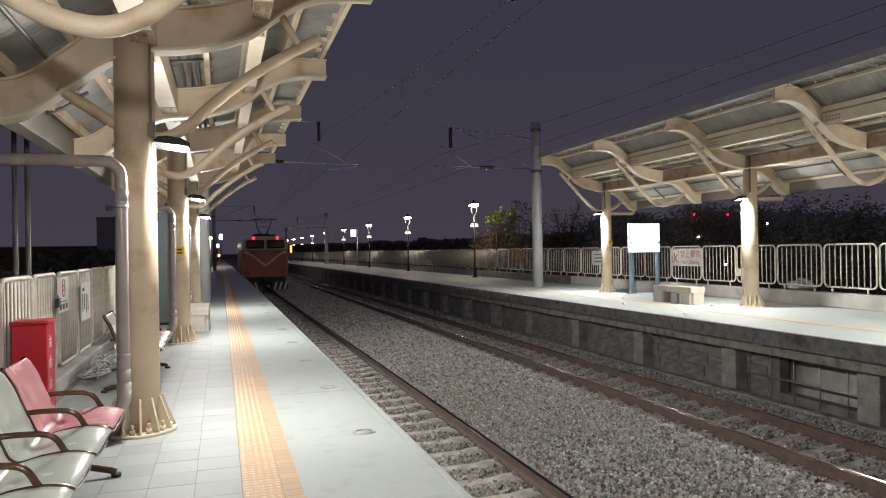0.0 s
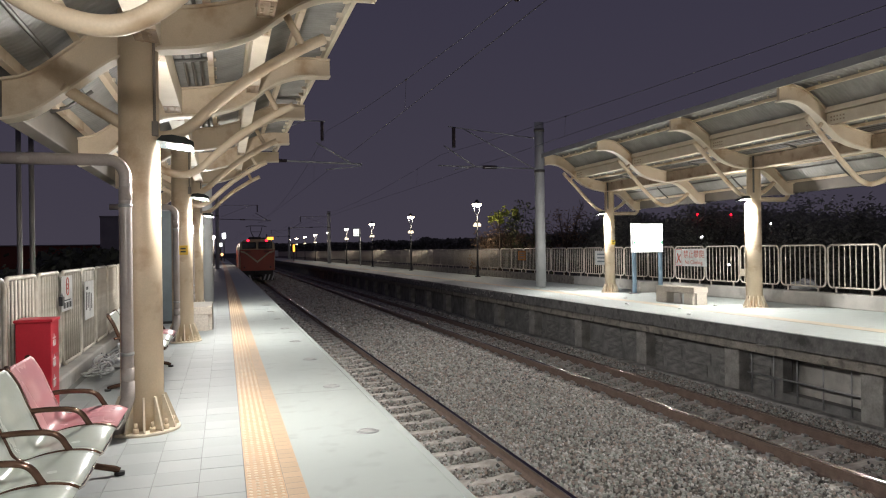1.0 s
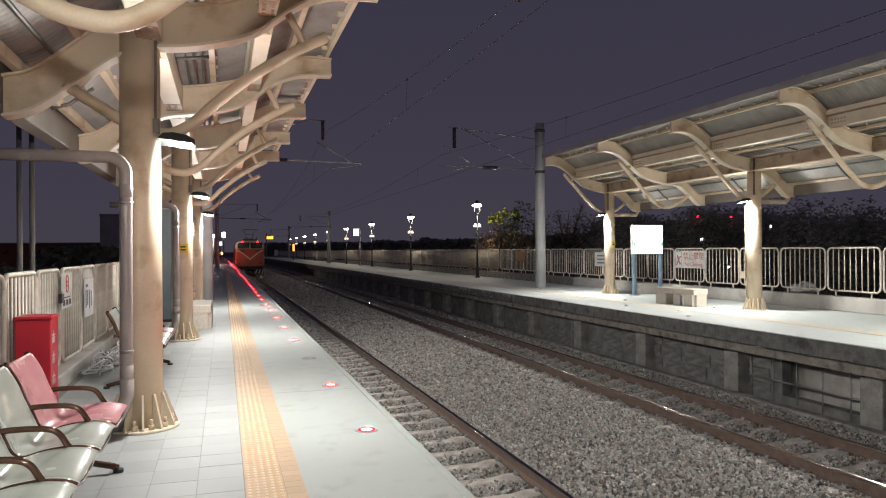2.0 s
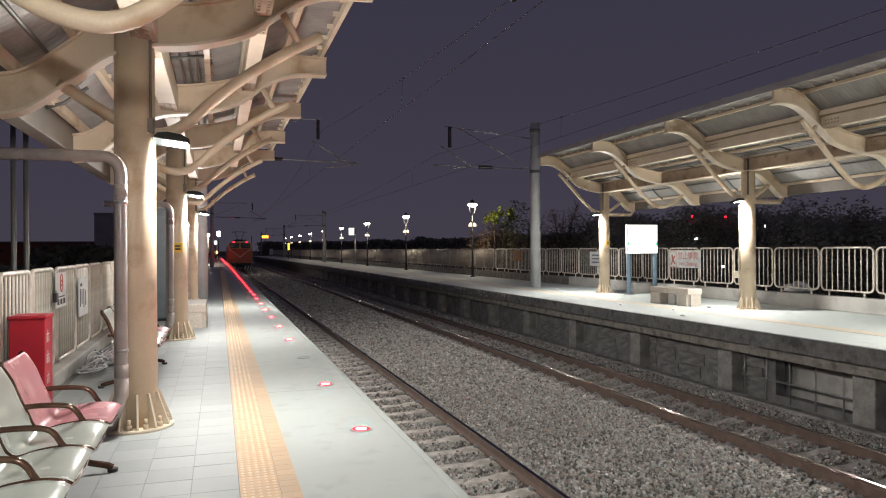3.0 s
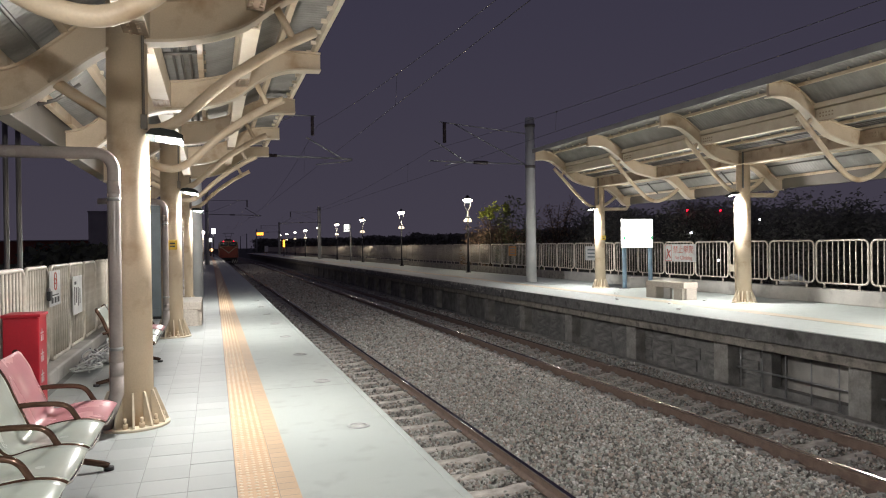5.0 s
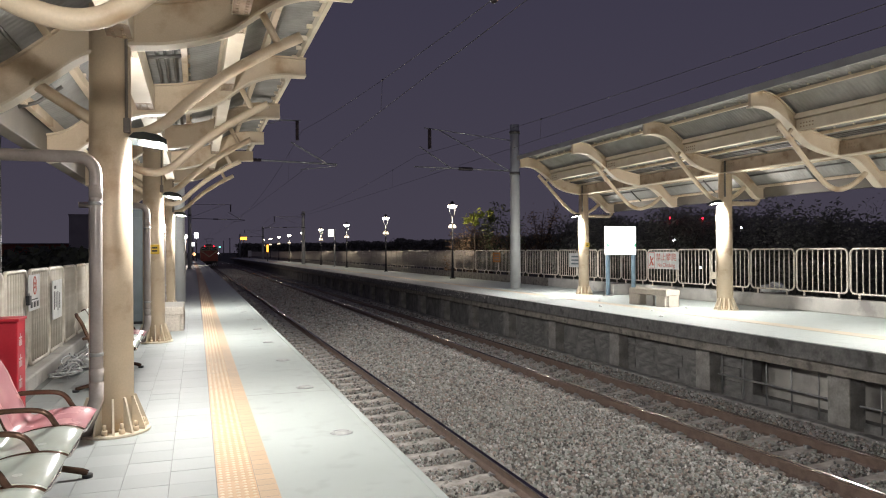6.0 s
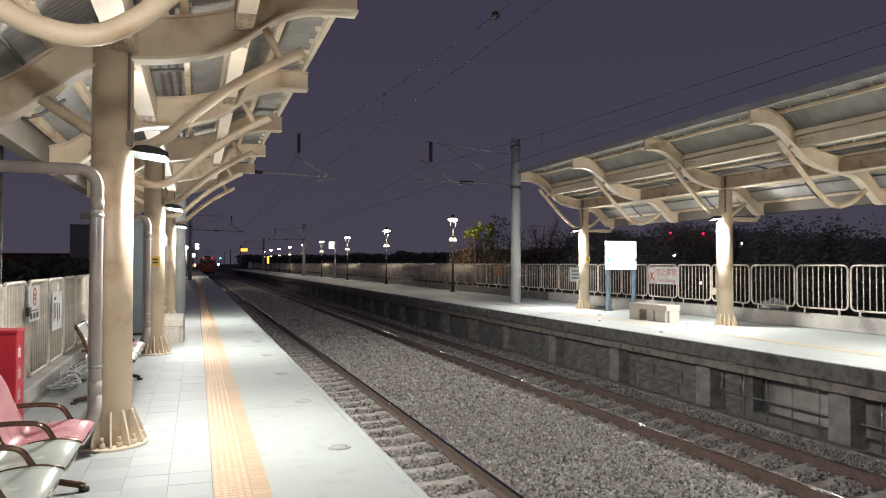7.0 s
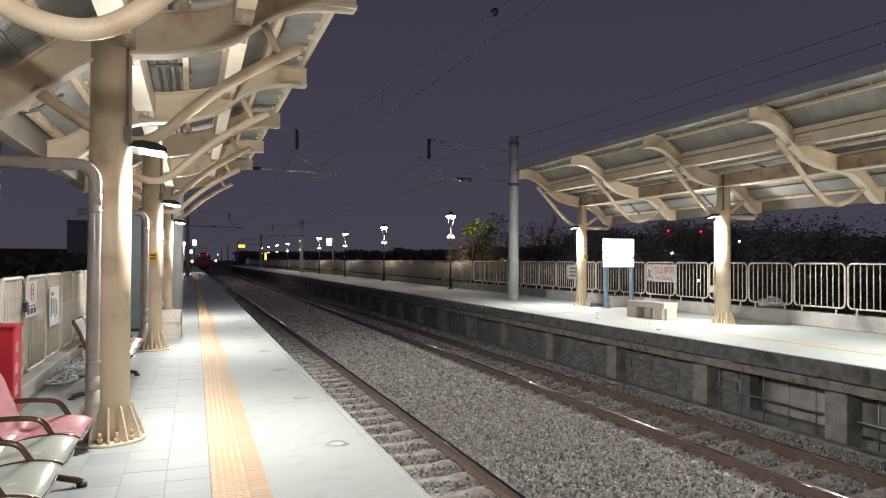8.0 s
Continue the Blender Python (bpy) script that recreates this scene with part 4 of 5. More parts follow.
def fence_sign(name, label, y0, y1, z0, z1, x, bars, symbol=None):
    ob = thing(name, label, "sign", "fence signs", at=pose(x, y0, z0))
    w, h = y1 - y0, z1 - z0
    bm = B()
    box(bm, -0.004, 0.004, 0, w, 0, h, 0.001)
    part("plate", bm, M_WHITE, ob)
    bm = B()
    for (a, b, c, d) in bars:
        box(bm, 0.0045, 0.006, w * a, w * b, h * c, h * d)
    part("print", bm, M_INK, ob)
    if symbol:
        a, b, r = symbol
        bm = B()
        for q in (b, b - 0.17):
            tube(bm, [(0.006, w * a + r * math.cos(k * math.pi / 8), h * q + r * math.sin(k * math.pi / 8)) for k in range(17)], 0.006, 6, cap=False)
        part("symbol", bm, M_RED_INK, ob)
    return ob


fence_sign("warning_sign", "white notice with red rings on the fence", 8.27, 8.80, 0.75, 1.12, -1.62, [(0.12, 0.3, 0.08, 0.24), (0.4, 0.58, 0.08, 0.24), (0.68, 0.86, 0.08, 0.24), (0.2, 0.8, 0.29, 0.32)], (0.5, 0.78, 0.06))
fence_sign("notice_board", "white notice plate on the fence", 9.42, 10.02, 0.56, 1.02, -1.60, [(0.15, 0.35, 0.78, 0.86), (0.12, 0.2, 0.25, 0.72), (0.3, 0.38, 0.3, 0.7), (0.5, 0.58, 0.2, 0.7), (0.7, 0.78, 0.25, 0.66)])
bm = B()
tube(bm, [(0, 0.03 * math.cos(a), 0.05 + 0.035 * math.sin(a)) for a in [i * math.pi / 8 for i in range(9)]], 0.007, 8)
ob = thing("padlock", "dark padlock hanging on the fence gate", "padlock", at=pose(-1.61, 8.22, 0.86))
part("shackle", bm, M_GALV, ob)
bm = B()
box(bm, -0.018, 0.018, -0.05, 0.05, -0.04, 0.055, 0.006)
part("lock_body", bm, M_BLACK, ob)

random.seed(8)
for k in range(2):
    bm = B()
    bmesh.ops.create_icosphere(bm, subdivisions=3, radius=0.12)
    for v in bm.verts:
        q = noise.noise(v.co * 9 + Vector((k * 7, 0, 0)))
        v.co *= 1 + 0.45 * q
        v.co.z = max(v.co.z * 0.55, -0.06)
    ob = tagged(part("plastic_bag", bm, M_BAG), "crumpled pale plastic sheet lying by the kerb", "bag", "litter by the kerb")
    ob.matrix_basis = pose(-1.36 + 0.1 * random.random(), 8.9 + 0.34 * k, 0.17 if k < 0 else 0.06, 0, 0, 70 * k)
bm = B()
pts = [(-1.30 + 0.06 * math.sin(i * 1.7), 8.5 + 0.13 * i, 0.12 + 0.05 * math.sin(i * 2.3)) for i in range(16)]
tube(bm, [tuple(p) for p in spline(pts, 4)], 0.014, 8)
tagged(part("rope", bm, M_BAG), "pale rope lying in loops by the kerb", "rope", "ropes by the kerb")
for k in range(3):
    g = random.Random(60 + k)
    yc = 8.55 + 0.42 * k
    pts = [(-1.34 + 0.10 * math.sin(i * 1.3 + k) + g.uniform(-0.04, 0.04), yc + 0.26 * math.cos(i * 1.05) + g.uniform(-0.06, 0.06), 0.03 + 0.085 * (1 + math.sin(i * 0.9 + k)) * g.uniform(0.3, 1.0)) for i in range(20)]
    pts = [(-1.3, yc, 0.012)] + pts + [(-1.28, yc + 0.2, 0.012)]
    tagged(part("rope", tube(B(), [tuple(p) for p in spline(pts, 4)], 0.010, 6), M_BAG), "tangled pale rope heaped against the kerb", "rope", "ropes by the kerb")


def leaf_mesh(name, count, size, spread, mat, seed, flat=0.6):
    """Small leaves in clumps within an uneven body."""
    g = np.random.default_rng(seed)
    clumps = g.normal(size=(max(6, count // 60), 3)) * np.array(spread) * 0.55
    verts, faces = [], []
    for i in range(count):
        c = clumps[g.integers(len(clumps))] + g.normal(size=3) * np.array(spread) * 0.17
        a = Vector(g.normal(size=3)).normalized()
        b = a.orthogonal().normalized()
        s = size * g.uniform(0.5, 1.4)
        c = Vector(c)
        k = len(verts)
        verts += [c - a * s, c + b * s * 0.45, c + a * s, c - b * s * 0.45]
        faces.append((k, k + 1, k + 2, k + 3))
    return loose_mesh(name, verts, faces, mat)


for i in range(3):
    ob = tagged(new("shrub", leaf_mesh("shrub", 700, 0.035, (0.10, 0.42, 0.20), M_HEDGE, 30 + i)), "dark weeds growing through the fence", "plant", "weeds by the fence")
    ob.matrix_basis = pose(-1.80, 10.2 + 1.0 * i, 0.24)

# cabinet beyond the second column
ob = thing("cabinet", "tall blue-grey metal cabinet beside the fence", "cabinet", at=pose(-1.05, 14.6, 0))
bm = B()
box(bm, -0.35, 0.16, 0, 0.5, 0.05, 2.15, 0.01)
part("body", bm, M_CABINET, ob)
bm = B()
box(bm, -0.36, 0.17, -0.01, 0.51, 2.15, 2.22, 0.01)
part("top", bm, M_GALV, ob)
bm = B()
box(bm, -0.33, 0.14, 0.02, 0.48, 0, 0.05)
part("plinth", bm, M_BLACK, ob)
bm = B()
box(bm, -0.30, 0.11, -0.012, 0.0, 0.2, 2.0, 0.004)
part("door", bm, M_CABINET, ob)

# ---- far platform: name sign, no climbing board, others ----
ob = thing("station_sign", "lit white station sign on two blue-grey posts", "sign", at=pose(11.43, 18.5, ZF))
bm = B()
box(bm, 0.0, 1.02, -0.06, 0.06, 1.21, 2.07, 0.01)
part("frame", bm, M_WHITE, ob)
bm = B()
box(bm, 0.015, 1.005, -0.067, -0.061, 1.225, 2.055)
part("lit_face", bm, M_SIGN_LIT, ob, "glowing white panel")
for s, a in ((1, 0.02), (-1, 1.0)):
    bm = B()
    slab_from(bm, [(a, 1.43), (a, 1.57), (a + s * 0.07, 1.50)], "y", -0.071, -0.068)
    part("arrow", bm, M_GREEN_INK, ob, "green arrow")
for a in (0.03, 0.91):
    bm = B()
    tube(bm, [(a + 0.06, 0.02, 0.03), (a + 0.06, 0.02, 2.0)], 0.065, 12)
    p = part("post", bm, M_BLUE_POST, ob)
    bm = B()
    tube(bm, [(a + 0.06, 0.02, 0), (a + 0.06, 0.02, 0.03)], 0.16, 16)
    part("foot_plate", bm, M_GALV, p)
bm = B()
box(bm, 11.95, 12.6, 18.9, 19.4, ZF, 0.30, 0.02)
tagged(part("concrete_block", bm, M_PALE_CONC), "pale concrete block beside the sign", "block")

ob = thing("no_climbing_sign", "white board with red running figure mark and red words", "sign", at=pose(FENCE_R - 0.035, 18.26, 0.77))
bm = B()
box(bm, -0.004, 0.004, -1.47, 0, 0, 0.50, 0.002)
part("plate", bm, M_WHITE, ob)
bm = B()
for z in (0.02, 0.48):
    box(bm, -0.007, -0.005, -0.36, -0.05, z - 0.008, z + 0.008)
for y in (-0.36, -0.05):
    box(bm, -0.007, -0.005, y - 0.008, y + 0.008, 0.02, 0.48)
tube(bm, [(-0.006, -0.30, 0.10), (-0.006, -0.20, 0.24), (-0.006, -0.16, 0.36)], 0.022, 6)
tube(bm, [(-0.006, -0.12, 0.08), (-0.006, -0.20, 0.22), (-0.006, -0.30, 0.33)], 0.018, 6)
part("symbol", bm, M_RED_INK, ob)
for body, size, y, z in (("禁止攀爬", 0.235, -0.90, 0.33), ("No Climbing", 0.155, -0.90, 0.11)):
    me = text_mesh(body, size)
    me.materials.append(M_RED_INK)
    p = part("lettering", me, None, ob)
    p.matrix_basis = Matrix.Translation((-0.006, y, z)) @ Matrix(((0, 0, -1, 0), (-1, 0, 0, 0), (0, 1, 0, 0), (0, 0, 0, 1)))


def far_notice(y, w, z0, z1, mat, label):
    ob = thing("notice", label, "notice", "notices on the far fence", at=pose(FENCE_R - 0.035, y, z0))
    bm = B()
    box(bm, -0.004, 0.004, 0, w, 0, z1 - z0, 0.002)
    part("plate", bm, mat, ob)
    bm = B()
    for q in (0.2, 0.45, 0.7):
        box(bm, -0.006, -0.0045, w * 0.15, w * 0.8, (z1 - z0) * q, (z1 - z0) * (q + 0.1))
    part("print", bm, M_CABINET, ob)


far_notice(22.2, 0.8, 0.72, 1.22, M_WHITE, "white notice on the far fence")
far_notice(29.2, 0.85, 0.80, 1.24, M_ORANGE, "orange notice on the far fence")
far_notice(40.0, 0.7, 0.75, 1.15, M_WHITE, "white notice on the far fence")
bm = B()
box(bm, 12.66, 12.715, 15.22, 15.40, 0.56, 0.74, 0.004)
tagged(part("call_box", bm, M_CREAM_PALE), "small pale yellow box on the fence", "box")
# a stack of pale dishes and a heap behind the far fence, scraps on the platform
ob = thing("dish_stack", "stack of pale round dishes behind the fence", "stack", at=pose(13.12, 13.75, ZF))
dish = mesh_of("dish", tube(B(), [(0, 0, 0), (0, 0, 0.02), (0, 0, 0.045)], [0.16, 0.24, 0.25], 20), M_PALE_CONC)
for k in range(6):
    part("dish", dish, None, ob).matrix_basis = pose(0.01 * (k % 2), 0, 0.06 * k)
bm = B()
bmesh.ops.create_icosphere(bm, subdivisions=3, radius=0.30)
for v in bm.verts:
    v.co *= 1 + 0.35 * noise.noise(v.co * 6)
    v.co.z = max(v.co.z * 0.7, -0.02)
tagged(part("crumpled_sheet", bm, M_BAG), "crumpled pale plastic sheet on the dish stack", "sheet").matrix_basis = pose(13.12, 13.75, 0.325)
for k, (px, py) in enumerate(((10.75, 13.9), (9.6, 13.6), (9.25, 15.2), (8.95, 12.4), (10.3, 17.0))):
    bm = B()
    bmesh.ops.create_icosphere(bm, subdivisions=2, radius=0.05)
    for v in bm.verts:
        v.co *= 1 + 0.6 * noise.noise(v.co * 25 + Vector((k, 0, 0)))
        v.co.z *= 0.55
    tagged(part("paper_scrap", bm, M_WHITE), "small white paper scrap on the platform", "litter", "scraps on the far platform").matrix_basis = pose(px, py, ZF + 0.012, 0, 0, 50 * k)

# ---- masts, wires, street lamps ----
def mast(x, y, z1, r0, r1, label):
    ob = thing("mast", label, "mast", "overhead line masts", at=pose(x, y, 0))
    part("pole", tube(B(), [(0, 0, ZF if x > 5 else 0), (0, 0, z1)], [r0, r1], 24), M_MAST, ob)
    for z in (z1 - 0.28, z1 - 1.75):
        if z > 0.5:
            part("band", tube(B(), [(0, 0, z - 0.05), (0, 0, z + 0.05)], r1 * 1.12 + 0.006, 24), M_DARK_STEEL, ob)
    return ob


mast(10.86, 23.6, 5.85, 0.19, 0.165, "round pale concrete overhead line mast")
mast(-0.48, 20.4, 5.9, 0.20, 0.17, "round pale concrete overhead line mast")
mast(11.1, 79.4, 5.7, 0.20, 0.18, "round pale concrete overhead line mast")
mast(-0.5, 60.0, 6.0, 0.15, 0.13, "round pale concrete overhead line mast")
mast(11.1, 130.0, 5.7, 0.20, 0.18, "round pale concrete overhead line mast")


def insulator(a, b, r):
    """A ribbed insulator, one turned body from a to b."""
    a, b = Vector(a), Vector(b)
    n = 24
    return tube(B(), [a.lerp(b, i / n) for i in range(n + 1)], [r if i % 2 else r * 0.78 for i in range(n + 1)], 10)


def cantilever(x, y, tip, side, label):
    """Overhead line bracket on a mast: top tie, slanting tube, arm with insulators."""
    ob = thing("cantilever", label, "bracket", "overhead line brackets", at=pose(x, y, 0))
    d = side
    top, low, mid = 5.15, 4.18, tip * 0.70
    part("top_tie", tube(B(), [(0, 0, 5.10), (d * tip * 0.76, 0, 5.13)], 0.018, 6), M_GALV, ob)
    part("main_tube", tube(B(), [(0, 0, 4.0), (d * tip, 0, 3.90)], 0.028, 8), M_GALV, ob)
    part("slant_tube", tube(B(), [(d * tip * 0.70, 0, 4.50), (d * tip * 0.93, 0, 3.92)], 0.024, 8), M_GALV, ob)
    part("steady_arm", tube(B(), [(d * tip, 0, 3.86), (d * tip * 0.92, 0, 3.80), (d * tip * 0.76, 0, 3.72)], 0.014, 6), M_GALV, ob)
    part("hanging_insulator", insulator((d * tip * 0.74, 0, 5.12), (d * tip * 0.74, 0, 4.56), 0.055), M_INSUL, ob)
    part("insulator", insulator((d * tip * 0.42, 0, 3.955), (d * (tip * 0.42 + 0.4), 0, 3.95), 0.055), M_INSUL, ob)
    part("stay", tube(B(), [(0, 0, 4.05), (d * tip * 0.62, 0, 5.10)], 0.012, 6), M_GALV, ob)
    return ob


cantilever(-0.5, 21.0, 4.42, 1, "grey steel overhead line bracket over the track")
ob = thing("cantilever", "grey steel overhead line bracket with dark insulators", "bracket", "overhead line brackets", at=pose(0, 23.6, 0))
part("top_tie", tube(B(), [(10.75, 0, 5.28), (9.81, 0, 5.36), (7.45, 0, 5.58)], 0.018, 6), M_GALV, ob)
part("main_tube", tube(B(), [(10.72, 0, 4.19), (7.07, 0, 4.23)], 0.022, 8), M_GALV, ob)
part("slant_tube", tube(B(), [(7.28, 0, 4.92), (8.40, 0, 4.23)], 0.022, 8), M_GALV, ob)
part("stay", tube(B(), [(8.0, 0, 5.52), (10.72, 0, 4.16)], 0.018, 6), M_GALV, ob)
part("steady_arm", tube(B(), [(8.3, 0, 4.2), (7.9, 0, 4.16), (7.65, 0, 4.08)], 0.014, 6), M_GALV, ob)
part("hanging_insulator", insulator((7.64, 0, 5.56), (7.64, 0, 4.86), 0.07), M_INSUL, ob)
part("insulator", insulator((8.70, 0, 4.21), (9.22, 0, 4.21), 0.07), M_INSUL, ob)
cantilever(-0.5, 60.0, 4.2, 1, "grey steel overhead line bracket over the track")
cantilever(11.1, 79.4, 4.2, -1, "grey steel overhead line bracket with insulators")
cantilever(11.1, 130.0, 4.2, -1, "grey steel overhead line bracket with insulators")


def wires(x, zc, zm, sag, ya, yb, span, first):
    ob = thing("overhead_wires", "dark overhead contact and messenger wires", "wire", "overhead wires")
    part("contact_wire", tube(B(), [(x, ya, zc), (x, yb, zc)], 0.0045, 6), M_WIRE, ob)
    pts, y = [], ya
    while y <= yb:
        t = ((y - first) % span) / span
        pts.append((x + 0.03, y, zm - sag * 4 * t * (1 - t)))
        y += span / 16
    part("messenger_wire", tube(B(), pts, 0.0045, 6), M_WIRE, ob)
    for p in pts[1::4]:
        part("dropper", tube(B(), [(x, p[1], zc), p], 0.003, 4), M_WIRE, ob)
        part("clamp", tube(B(), [(p[0], p[1] - 0.03, p[2]), (p[0], p[1] + 0.03, p[2])], 0.016, 6), M_WIRE, ob)
    return ob


wires(TRACK_L + 0.1, 3.66, 4.86, 1.1, -29, 221, 50.0, 21.0)
ob = part("wire_weight", tube(B(), [(2.947, 6.91 + d, 3.968) for d in (-0.045, -0.035, -0.015, 0.015, 0.035, 0.045)], [0.012, 0.032, 0.045, 0.045, 0.032, 0.012], 12), M_INSUL)
tagged(ob, "dark round weight clamped on the overhead wire", "wire weight")
wires(TRACK_R - 0.1, 3.78, 4.60, 0.62, -26.4, 223.6, 50.0, 23.6)


def street_lamp(x, y, light):
    ob = thing("street_lamp", "black street lamp post with a bright bowl lamp", "street lamp", "far platform lamps", at=pose(x, y, ZF))
    part("post", tube(B(), [(0, 0, 0), (0, 0, 0.5), (0, 0, 0.55), (0, 0, 3.0)], [0.075, 0.07, 0.05, 0.04], 12), M_BLACK, ob)
    part("foot", tube(B(), [(0, 0, 0), (0, 0, 0.05)], 0.14, 14), M_BLACK, ob)
    for d in (-1, 1):
        arm = [(0, 0, 2.95), (d * 0.05, 0, 3.08), (d * 0.13, 0, 3.22), (d * 0.15, 0, 3.36), (d * 0.13, 0, 3.48)]
        part("bracket", tube(B(), [tuple(p) for p in spline(arm, 3)], 0.016, 6), M_BLACK, ob)
        part("lower_lamp", tube(B(), [(d * 0.11, 0, 2.48), (d * 0.11, 0, 2.54), (d * 0.07, 0, 2.66)], [0.085, 0.09, 0.04], 10), M_BULB_DIM, ob, "dim lower lamp")
        part("lower_cap", tube(B(), [(d * 0.07, 0, 2.66), (d * 0.05, 0, 2.72), (0, 0, 2.76)], [0.06, 0.045, 0.03], 10), M_BLACK, ob)
    part("cap", tube(B(), [(0, 0, 3.60), (0, 0, 3.66), (0, 0, 3.80)], [0.15, 0.13, 0.04], 18), M_BLACK, ob)
    part("bowl", tube(B(), [(0, 0, 3.45), (0, 0, 3.50), (0, 0, 3.56), (0, 0, 3.597)], [0.10, 0.22, 0.24, 0.17], 18), M_BULB, ob, "bright warm lamp bowl")
    if light:
        li = bpy.data.lights.new("street_light", "POINT")
        li.energy, li.color, li.shadow_soft_size = 190.0, (1.0, 0.88, 0.70), 0.15
        lo = new("street_light", li)
        lo.matrix_basis = pose(x, y, 3.36)


for i in range(9):
    street_lamp(11.9, 33.2 + 13.1 * i, i < 6)

# slender sign post with a lit box on the far platform, and the like on the near one
def lamp_sign(x, y, z, w, h, label, face):
    ob = thing("platform_sign", label, "sign", "small lit signs", at=pose(x, y, 0))
    part("post", tube(B(), [(0, 0, 0), (0, 0, z + h)], 0.06, 10), M_GALV, ob)
    bm = B()
    box(bm, -w - 0.1, -0.06, -0.06, 0.06, z, z + h, 0.01)
    part("case", bm, M_BLACK, ob)
    bm = B()
    box(bm, -w - 0.06, -0.10, -0.068, -0.061, z + 0.05, z + h - 0.05)
    part("face", bm, face, ob, "lit face")
    if w > 0.2:
        bm = B()
        for i in range(2):
            x0 = -w - 0.02 + 0.5 * i * w
            box(bm, x0, x0 + 0.15, -0.072, -0.069, z + 0.14, z + 0.26)
            box(bm, x0 + 0.04, x0 + 0.11, -0.072, -0.069, z + 0.34, z + h - 0.16)
        part("print", bm, M_CABINET, ob)
    return ob


lamp_sign(11.3, 61.7, 2.55, 0.5, 0.7, "small lit white sign on a grey post", M_SIGN_LIT)
lamp_sign(-0.9, 60.0, 2.3, -0.05, 0.06, "plain thin grey steel post", M_SIGN_LIT)

# far end of the station: signals and lamps on posts
def far_light(x, y, z, r, mat, label, w=None, h=None, watts=0.0):
    ob = thing("signal_post", label, "signal", "far signals", at=pose(x, y, 0))
    part("post", tube(B(), [(0, 0.1, -1.6), (0, 0.1, z)], 0.07, 8), M_DARK_STEEL, ob)
    bm = B()
    if w:
        box(bm, -w / 2, w / 2, -0.05, 0.05, z - h / 2, z + h / 2, 0.01)
    else:
        tube(bm, [(0, -0.05, z), (0, 0.05, z)], r, 12)
    part("light", bm, mat, ob, "lit signal")
    if watts:
        li = bpy.data.lights.new("post_light", "POINT")
        li.energy, li.color, li.shadow_soft_size = watts, (1.0, 0.86, 0.74), 0.2
        new("post_light", li).matrix_basis = pose(x, y - 0.3, z - 0.1)


far_light(10.2, 170.0, 4.4, 0.2, M_AMBER, "amber lit display on a post", 1.45, 0.7)
far_light(0.0, 110.0, 3.75, 0.2, M_FAR_WHITE, "lit white sign on a post", 0.5, 0.75)
far_light(-0.5, 120.0, 2.55, 0.2, M_SIGN_LIT, "lit white sign on a post", 0.5, 0.6)
far_light(-1.0, 75.0, 2.85, 0.16, M_FAR_WHITE, "white lamp on a post", None, None, 320.0)
far_light(-0.4, 130.0, 0.96, 0.28, M_FAR_WARM, "warm lamp at the platform's end")
far_light(5.4, 200.0, 0.95, 0.26, M_FAR_WHITE, "white lamp on a post")
far_light(5.9, 200.0, 2.6, 0.2, M_FAR_GREEN, "green signal lamp on a post")
far_light(9.6, 105.0, 1.8, 0.2, M_AMBER, "narrow amber lamp on a post", 0.26, 1.0)
far_light(10.2, 150.0, 0.95, 0.2, M_WHITE, "white box on a post", 0.7, 1.2)
for i in range(6):
    mast(-1.2 + (i % 2) * 12, 165 + 30 * i, 6.0, 0.2, 0.16, "far overhead line mast")

# ---- trees, far buildings ----
def tree(x, y, z, height, spread, crown_mat, seed, count, leaf, label, bare=False, crown=None):
    g = random.Random(seed)
    ob = thing("tree", label, "tree", "trees behind the fence", at=pose(x, y, z))
    bm = B()
    tube(bm, [(0, 0, 0), (0.05, 0.03, height * 0.3), (0.0, 0.1, height * 0.62)], [height * 0.03, height * 0.022, height * 0.012], 8)
    for i in range(14 if bare else 7):
        a, b = g.uniform(0, 6.28), g.uniform(0.2, 0.6)
        r = spread * g.uniform(0.5, 1.0)
        p0 = Vector((0, 0, height * b))
        p2 = Vector((r * math.cos(a), r * math.sin(a), height * g.uniform(b + 0.1, 0.98)))
        p1 = (p0 + p2) / 2 + Vector((0, 0, -0.05 * height))
        tube(bm, [p0, p1, p2], [height * 0.012, height * 0.008, height * 0.002], 6)
        if bare:
            for k in range(5):
                e = p1.lerp(p2, g.uniform(0.1, 0.9))
                q = e + Vector((g.uniform(-0.5, 0.5), g.uniform(-0.5, 0.5), g.uniform(0.1, 0.7))) * spread * 0.5
                tube(bm, [e, (e + q) / 2, q], [height * 0.004, height * 0.003, height * 0.001], 4)
    part("trunk", bm, M_BARK, ob)
    lift, tall = crown or (height * 0.66, height * 0.36)
    c = part("crown", leaf_mesh("crown", count, leaf, (spread, spread, tall), crown_mat, seed), None, ob)
    c.matrix_basis = pose(0, 0, lift)
    return ob


